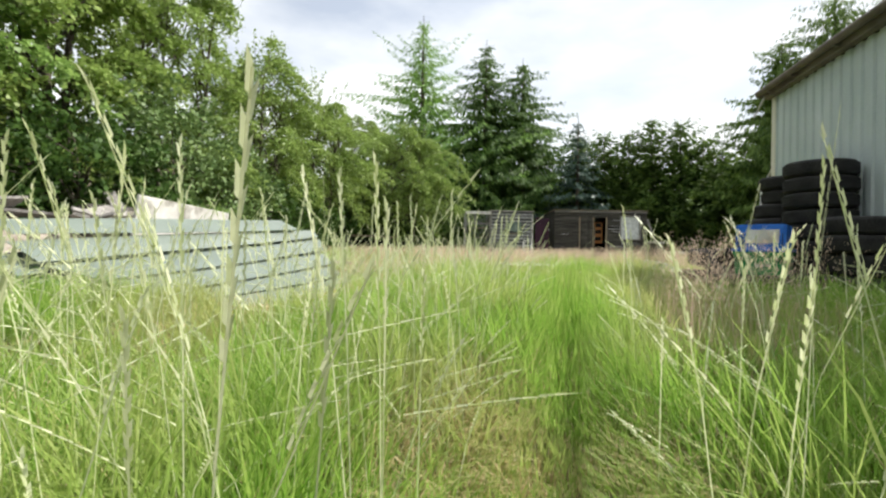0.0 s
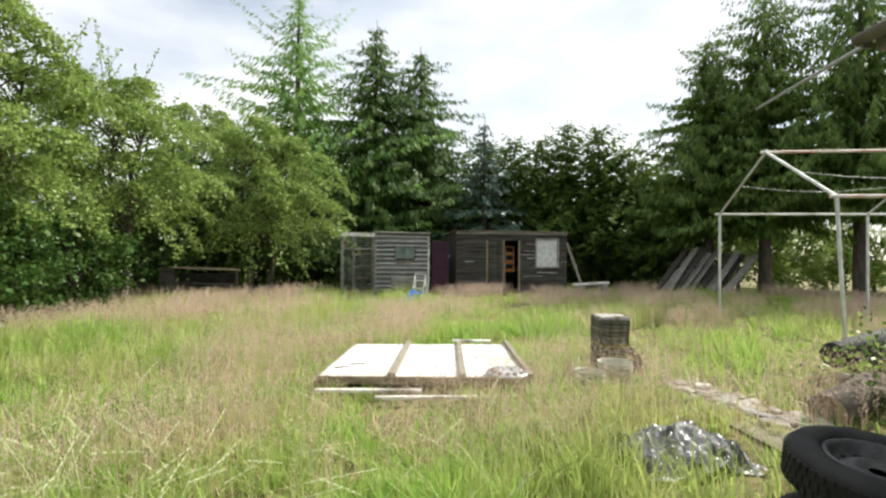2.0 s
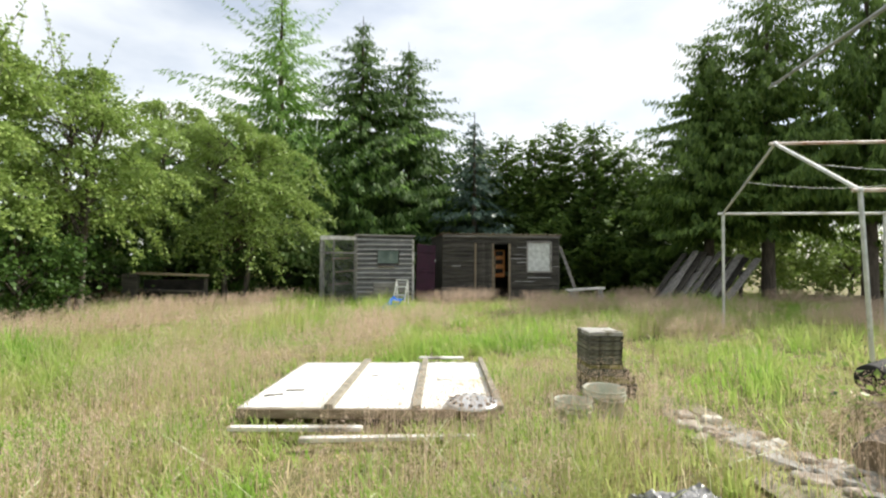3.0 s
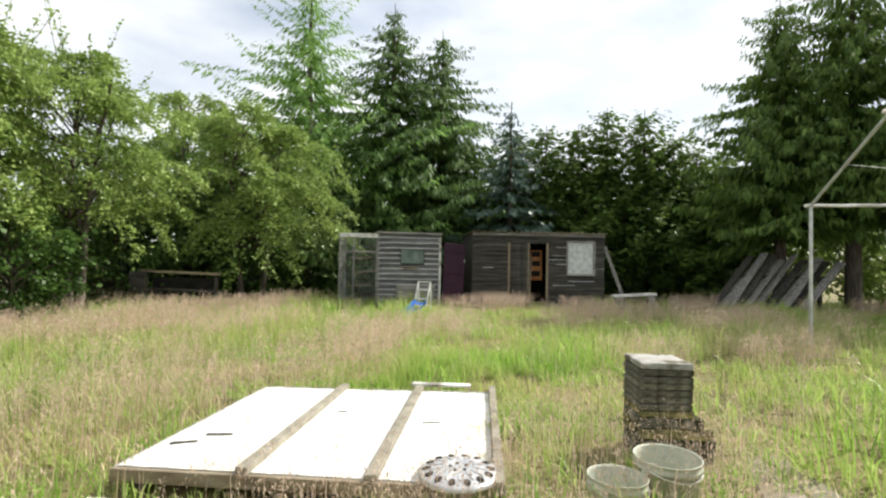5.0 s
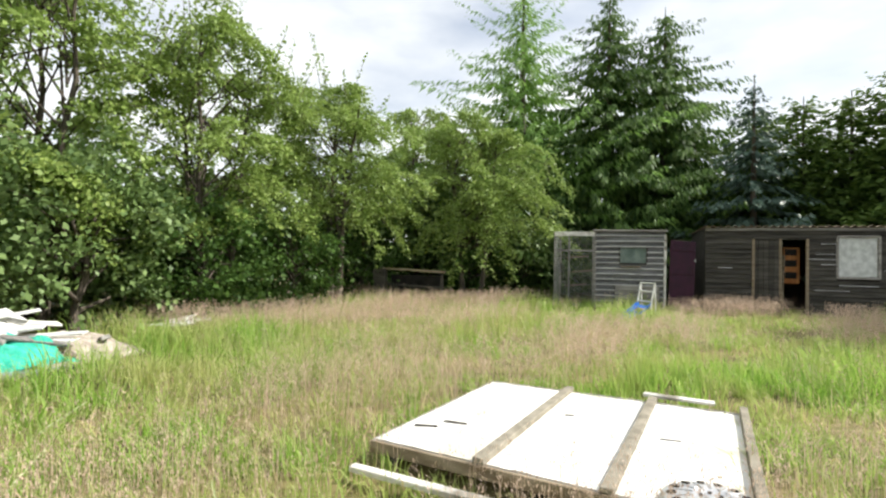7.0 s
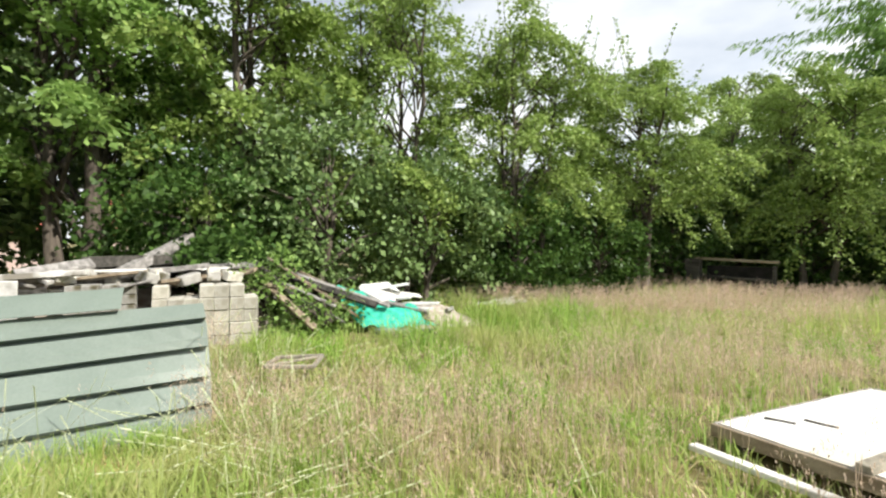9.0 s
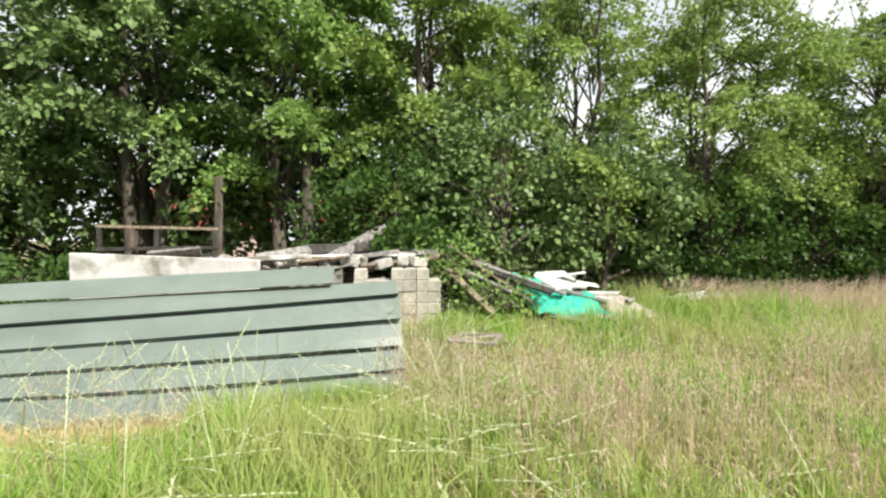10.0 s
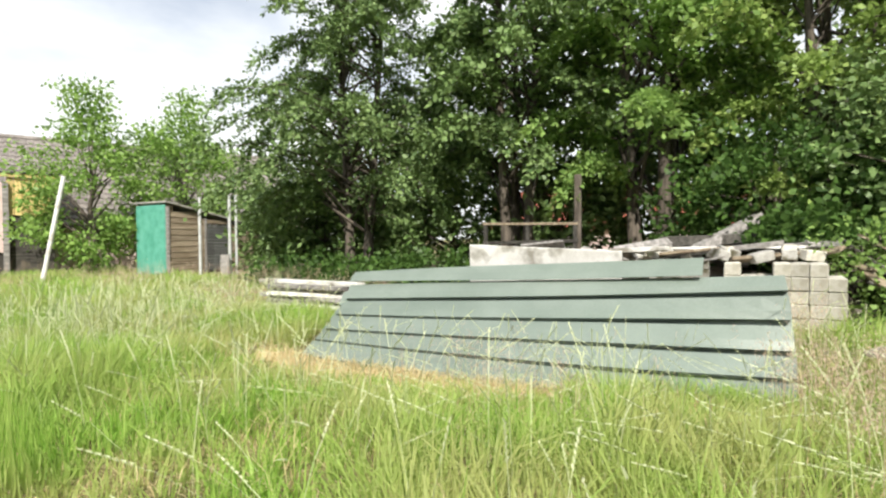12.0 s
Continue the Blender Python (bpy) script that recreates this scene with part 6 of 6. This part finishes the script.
def scatter(rng, x0, x1, y0, y1, per_m2):
    n = int((x1 - x0) * (y1 - y0) * per_m2)
    x, y = rng.uniform(x0, x1, n), rng.uniform(y0, y1, n)
    k = ~keep_out(x, y) & ~((y < -0.6) & (x > -1.0 + 0.5 * y))
    return x[k], y[k]


def blades(rng, x, y, height, width, lean, a=None, fine=False):
    """Tapered bent blades of two segments, or three where fine."""
    n = len(x)
    a = rng.uniform(0, 2 * np.pi, n) if a is None else a
    d = np.stack([np.cos(a), np.sin(a), np.zeros(n)], 1)
    s = np.stack([-np.sin(a), np.cos(a), np.zeros(n)], 1)
    tw = rng.normal(size=n) * 0.6
    s = s * np.cos(tw)[:, None] + d * np.sin(tw)[:, None]
    b = np.stack([x, y, ground_height(x, y) - 0.01], 1)
    out = lean * height
    fill = hollow(x, y) * np.clip((path_distance(x, y) + 0.02) / 0.08, 0, 1) * rng.uniform(0.4, 1.05, n)
    out = out + fill * rng.uniform(0.0, 0.75, n)
    height = height + fill
    clear = path_distance(x, y)
    low = np.interp(y, (0.0, 1.4, 2.0, 2.8, 3.5), (0.005, 0.05, 0.15, 0.28, 0.5))
    height = np.minimum(height, low + 0.85 * np.maximum(clear - 0.04, 0) + np.maximum(clear - 0.55, 0) * 4)
    out = np.where(clear < 0.8, np.minimum(out, np.maximum(clear - 0.05, 0.04)), out)
    h, w, l = height[:, None], width[:, None], out[:, None]
    up = np.array([0, 0, 1.0])
    sag = np.clip(lean, 0, 2)[:, None]

    def at(t):
        return b + up * h * (t - 0.30 * sag * t ** 3) + d * l * t ** 1.8
    ts = (0.0, 0.4, 0.72, 1.0) if fine else (0.0, 0.55, 1.0)
    k = len(ts) - 1
    cols = []
    for q, t in enumerate(ts[:-1]):
        ww = w * (0.5, 0.46, 0.32)[q]
        cols += [at(t) - s * ww, at(t) + s * ww]
    cols.append(at(1.0))
    v = np.stack(cols, 1).reshape(-1, 3)
    i = np.arange(n)[:, None] * (2 * k + 1)
    f = []
    for q in range(k - 1):
        o = 2 * q
        f += [np.concatenate([i + o, i + o + 1, i + o + 3], 1), np.concatenate([i + o, i + o + 3, i + o + 2], 1)]
    o = 2 * (k - 1)
    f.append(np.concatenate([i + o, i + o + 1, i + o + 2], 1))
    return v, np.concatenate(f, 0)


def tufts(rng, x0, x1, y0, y1, per_m2, each, radius):
    """Places of blades in tussocks: x, y, the way out of the tussock, and a size for each tussock."""
    tx, ty = scatter(rng, x0, x1, y0, y1, per_m2 / each)
    n = len(tx)
    size = rng.uniform(0.6, 1.3, n)
    a = rng.uniform(0, 6.28, n * each)
    r = np.abs(rng.normal(0, radius, n * each)) * np.repeat(size, each)
    x, y = np.repeat(tx, each) + r * np.cos(a), np.repeat(ty, each) + r * np.sin(a)
    k = ~keep_out(x, y)
    wind = 0.5 * np.sin(0.8 * x) + 0.4
    way = np.arctan2(np.sin(a) + 0.5 * np.sin(wind + 2.4), np.cos(a) + 0.5 * np.cos(wind + 2.4)) + rng.normal(0, 0.5, len(a))
    return x[k], y[k], way[k], np.repeat(size, each)[k]


def join(chunks):
    V, F, o = [], [], 0
    for v, f in chunks:
        V.append(v)
        F.append(f + o)
        o += len(v)
    return np.concatenate(V), np.concatenate(F)


def make_grass():
    rng = np.random.default_rng(100)
    chunks = []
    for x0, x1, y0, y1, per, each, rad, w, fine in ((-2.6, 3.4, 0.2, 8.6, 1250, 22, 0.06, 0.0065, True), (-4.5, 4.9, -1.5, 14.0, 380, 20, 0.08, 0.008, False), (-5.5, 16.0, 8.0, 22.0, 300, 16, 0.10, 0.011, False), (-9, -2.0, -9, 5, 260, 16, 0.10, 0.014, False), (-4.5, 1, -8, 0.5, 220, 16, 0.1, 0.011, False), (-5.5, 18, 21, 24, 70, 12, 0.1, 0.018, False)):
        x, y, way, size = tufts(rng, x0, x1, y0, y1, per, each, rad)
        pd = path_distance(x, y)
        tall = patches(x, y, 1.3, 5)
        h = (0.09 + 0.27 * tall ** 1.2) * size * rng.uniform(0.5, 1.3, len(x))
        tan = 0.55 * patches(x, y, 1.7, 9) + 0.45 * patches(x, y, 0.6, 19)
        h = np.where(y > 7.5, h * np.clip(1.25 - 1.0 * np.clip((tan - 0.45) * 5, 0, 0.6), 0.6, 1.25), h)
        h = np.where(pd < 0.5, np.minimum(h, 0.10 + 0.9 * pd), h)
        h = np.where((pd < 0.95) & (y > 3.7) & (y < 5.9), np.minimum(h, 0.05 + 0.22 * pd), h)
        h = np.where((y < 3.2) & (x < 0), np.minimum(h, 0.30), h)
        strip = x + 1.44 - 0.20 * np.sin(np.pi * (y - 3.9) / 3.9)
        h = np.where((strip > -0.1) & (strip < 0.75) & (y > 3.4) & (y < 7.2), h * np.clip(0.15 + 1.3 * (strip - 0.3), 0.12, 1), h)
        h = np.where((strip > 0.55) & (strip < 1.35) & (y > 3.5) & (y < 6.6), np.minimum(h, 0.15), h)
        track = np.hypot(x - 4.72 + 0.10 * (y - 8.6), np.maximum(np.abs(y - 8.6) - 0.9, 0))
        h = np.where(track < 0.45, np.minimum(h, 0.03 + 0.5 * np.maximum(track - 0.14, 0)), h)
        log = (x > 4.7) & (x < 6.0) & (y > 7.6) & (y < 8.7)
        h = np.where(log, np.minimum(h, 0.12), h)
        foot = (x > -1.3) & (x < 0.1) & (y > 6.3) & (y < 8.4)
        h = np.where(foot, np.maximum(h, 0.16) * 1.25, h)
        h = np.where(np.hypot(x + 1.7, y - 8.45) < 0.5, np.minimum(h, 0.10), h)
        front = (x > 0.9) & (x < 3.3) & (y > 8.7) & (y < 9.95)
        h = np.where(front, np.minimum(h, 0.17), h)
        lean = np.abs(rng.normal(0.45, 0.35, len(x)))
        chunks.append(blades(rng, x, y, h * (1 + 0.25 * lean), rng.uniform(0.6, 1.3, len(x)) * w, lean, way, fine))
    # short dense grass along the walked line
    n = 8000
    y = rng.uniform(-0.3, 4.6, n)
    x = np.interp(y, PATHS[:, 1], PATHS[:, 0]) + rng.normal(0, 0.22, n)
    chunks.append(blades(rng, x, y, rng.uniform(0.10, 0.4, n), rng.uniform(0.003, 0.007, n), np.abs(rng.normal(0.6, 0.4, n))))
    # broad leaning blades by the start of the walk
    n = 26
    y = rng.uniform(0.42, 1.5, n)
    off = np.concatenate([rng.uniform(0.40, 1.2, n // 2), rng.uniform(-1.4, -0.42, n // 2)])
    x = 0.24 * y + off
    a = np.where(off > 0, rng.normal(2.7, 0.4, n), rng.normal(0.6, 0.5, n))
    chunks.append(blades(rng, x, y, rng.uniform(0.40, 0.60, n), rng.uniform(0.006, 0.011, n), np.minimum(rng.uniform(0.2, 0.7, n), (np.abs(off) - 0.28) / 0.6), a, True))
    v, f = join(chunks)
    tagged(new("meadow_grass", soup("meadow_grass", v, f, M_GRASS)), "long green meadow grass, uneven and partly bent over", "grass", kind="stuff")

    # dry bent stalks among the green
    chunks = []
    for x0, x1, y0, y1, per, w in ((-2.6, 3.4, 0.2, 8.6, 260, 0.0042), (-5.5, 16, 8, 22, 55, 0.007), (-9, -2, -9, 5, 55, 0.008)):
        x, y = scatter(rng, x0, x1, y0, y1, per)
        pd = path_distance(x, y)
        h = rng.uniform(0.05, 0.28, len(x))
        h = np.where(pd < 0.7, np.minimum(h, 0.05 + 0.2 * pd), h)
        chunks.append(blades(rng, x, y, h, rng.uniform(0.7, 1.3, len(x)) * w, np.abs(rng.normal(1.2, 0.6, len(x)))))
    n = 2600
    x, y = rng.normal(0.42, 0.30, n), rng.normal(1.55, 0.38, n)
    chunks.append(blades(rng, x, y, rng.uniform(0.10, 0.30, n), rng.uniform(0.002, 0.0045, n), rng.uniform(0.6, 2.2, n)))
    # hay trodden flat along the walked line
    n = 11000
    y = rng.uniform(-0.6, 7.2, n)
    x = np.interp(y, PATHS[:, 1], PATHS[:, 0]) + rng.normal(0, 0.42, n)
    ok = ~keep_out(x, y)
    x, y = x[ok], y[ok]
    chunks.append(blades(rng, x, y, rng.uniform(0.02, 0.09, len(x)), rng.uniform(0.003, 0.006, len(x)), rng.uniform(1.0, 3.5, len(x))))
    # flattened straw along the foot of the sheets
    n = 9000
    y = rng.uniform(3.7, 7.9, n)
    x = -1.44 + 0.20 * np.sin(np.pi * (y - 3.9) / 3.9) + rng.uniform(0.0, 1.0, n) ** 1.2 * 0.66 - 0.03
    chunks.append(blades(rng, x, y, rng.uniform(0.03, 0.12, n), rng.uniform(0.004, 0.009, n), rng.uniform(0.8, 2.5, n)))
    v, f = join(chunks)
    tagged(new("dry_straw", soup("dry_straw", v, f, M_STRAW)), "dry straw-coloured stalks lying among the grass", "straw", kind="stuff")

    # bent grass with fine tan panicles
    X, Y, K = [], [], []
    for x0, x1, y0, y1, per, k in ((-5.2, 16, 7.5, 12.5, 170, 0.5), (-5.2, 16, 12.5, 22, 165, 1.5), (-2.2, 5, 4.6, 9, 45, 0.4), (-9, -3, -9, 4, 40, 1.2), (1.12, 1.85, 2.15, 3.1, 560, 0.0), (-0.6, 1.3, 8.9, 11.6, 90, 0.45), (-1.3, 1.3, 7.5, 9.2, 120, 0.45)):
        x, y = scatter(rng, x0, x1, y0, y1, per)
        p = 0.55 * patches(x, y, 1.7, 9) + 0.45 * patches(x, y, 0.6, 19)
        keep = (rng.uniform(0, 1, len(x)) < np.clip((p - 0.50) * 7.0, 0.7 if k in (0.0, 0.45) else 0.02, 1)) & (path_distance(x, y) > 0.5) & ~((x > 2.1) & (y > 3.2) & (y < 7.6))
        X.append(x[keep])
        Y.append(y[keep])
        K.append(np.full(keep.sum(), k))
    x, y, k = np.concatenate(X), np.concatenate(Y), np.concatenate(K)
    n = len(x)
    h = rng.uniform(0.30, 0.52, n)
    a, ln = rng.uniform(0, 6.28, n), rng.uniform(0.02, 0.14, n)
    top = np.stack([x + np.cos(a) * ln, y + np.sin(a) * ln, ground_height(x, y) + h + hollow(x, y)], 1)
    chunks = [blades(rng, x, y, h * 0.85, 0.003 * np.ones(n), ln)]
    m = 22
    c = np.repeat(top, m, 0)
    kk = np.repeat(k, m)
    q = rng.uniform(0, 1, n * m)
    aa = rng.uniform(0, 6.28, n * m)
    s0 = c - np.array([0, 0, 1.0]) * (q * 0.18)[:, None]
    rad = (0.012 + 0.075 * q) * rng.uniform(0.2, 1.1, n * m)
    s0 = s0 + np.stack([np.cos(aa) * rad, np.sin(aa) * rad, np.zeros(n * m)], 1)
    s1 = s0 + np.stack([np.cos(aa) * 0.010, np.sin(aa) * 0.010, rng.uniform(0.004, 0.022, n * m)], 1)
    sd = np.stack([-np.sin(aa), np.cos(aa), np.zeros(n * m)], 1) * (0.0026 * (0.5 + 0.8 * kk) * rng.uniform(0.6, 1.4, n * m))[:, None]
    v = np.stack([s0, s1 + sd, s1 - sd], 1).reshape(-1, 3)
    i = np.arange(n * m)[:, None] * 3
    chunks.append((v, np.concatenate([i, i + 1, i + 2], 1)))
    v, f = join(chunks)
    tagged(new("bent_grass", soup("bent_grass", v, f, M_TAN)), "fine pinkish tan seed heads of bent grass over the meadow", "grass", kind="stuff")

    # rye grass with toothed spikes
    x, y = scatter(rng, -3.2, 4.6, 0.5, 8.4, 150)
    pd = path_distance(x, y)
    keep = (pd > 0.28) & ~((x > 2.2) & (y > 3.0) & (y < 7.5)) & (rng.uniform(0, 1, len(x)) < np.where(y < 3.2, np.where(x > 0.95, 0.2, 0.6), np.where((x < 0.6) & (y > 4.4), 0.32, 0.08)))
    x, y, pd = x[keep], y[keep], pd[keep]
    n = len(x)
    h = rng.uniform(0.34, 0.62, n) + hollow(x, y)
    a, ln = rng.uniform(0, 6.28, n), np.abs(rng.normal(0.20, 0.20, n))
    bent = rng.uniform(0, 1, n) < 0.35
    ln = np.where(bent, ln + h * rng.uniform(0.5, 1.1, n), ln)
    h = np.where(bent, h * rng.uniform(0.45, 0.8, n), h)
    near = np.maximum(pd - 0.10, 0.05)
    ln = np.where(ln > near, np.where(pd < 0.9, near, ln), ln)
    d = np.stack([np.cos(a), np.sin(a), np.zeros(n)], 1)
    b = np.stack([x, y, ground_height(x, y)], 1)
    S, F, o = [], [], 0
    side = np.stack([-np.sin(a), np.cos(a), np.zeros(n)], 1)

    def at(t):
        return b + np.array([0, 0, 1.0]) * (h * t)[:, None] + d * (ln * t ** 2)[:, None]
    ts = (0.0, 0.35, 0.7, 1.0)
    for t0, t1 in zip(ts, ts[1:]):
        S.append(np.stack([at(t0) - side * 0.0014, at(t0) + side * 0.0014, at(t1) + side * 0.0012, at(t1) - side * 0.0012], 1).reshape(-1, 3))
    for j in range(13):
        t0 = 0.80 + 0.20 * j / 13
        w = side * (1 if j % 2 else -1)
        p = at(t0)
        tip = at(t0 + 0.026) + w * 0.0052
        S.append(np.stack([p, p + w * 0.0034 + np.array([0, 0, 0.004]), tip, at(t0 + 0.018)], 1).reshape(-1, 3))
    v = np.concatenate(S)
    i = np.arange(len(v) // 4)[:, None] * 4
    tagged(new("rye_grass", soup("rye_grass", v, np.concatenate([i, i + 1, i + 2, i + 3], 1), M_SPIKE)), "tall rye grass stems with pale toothed seed spikes", "grass", kind="stuff")


make_grass()
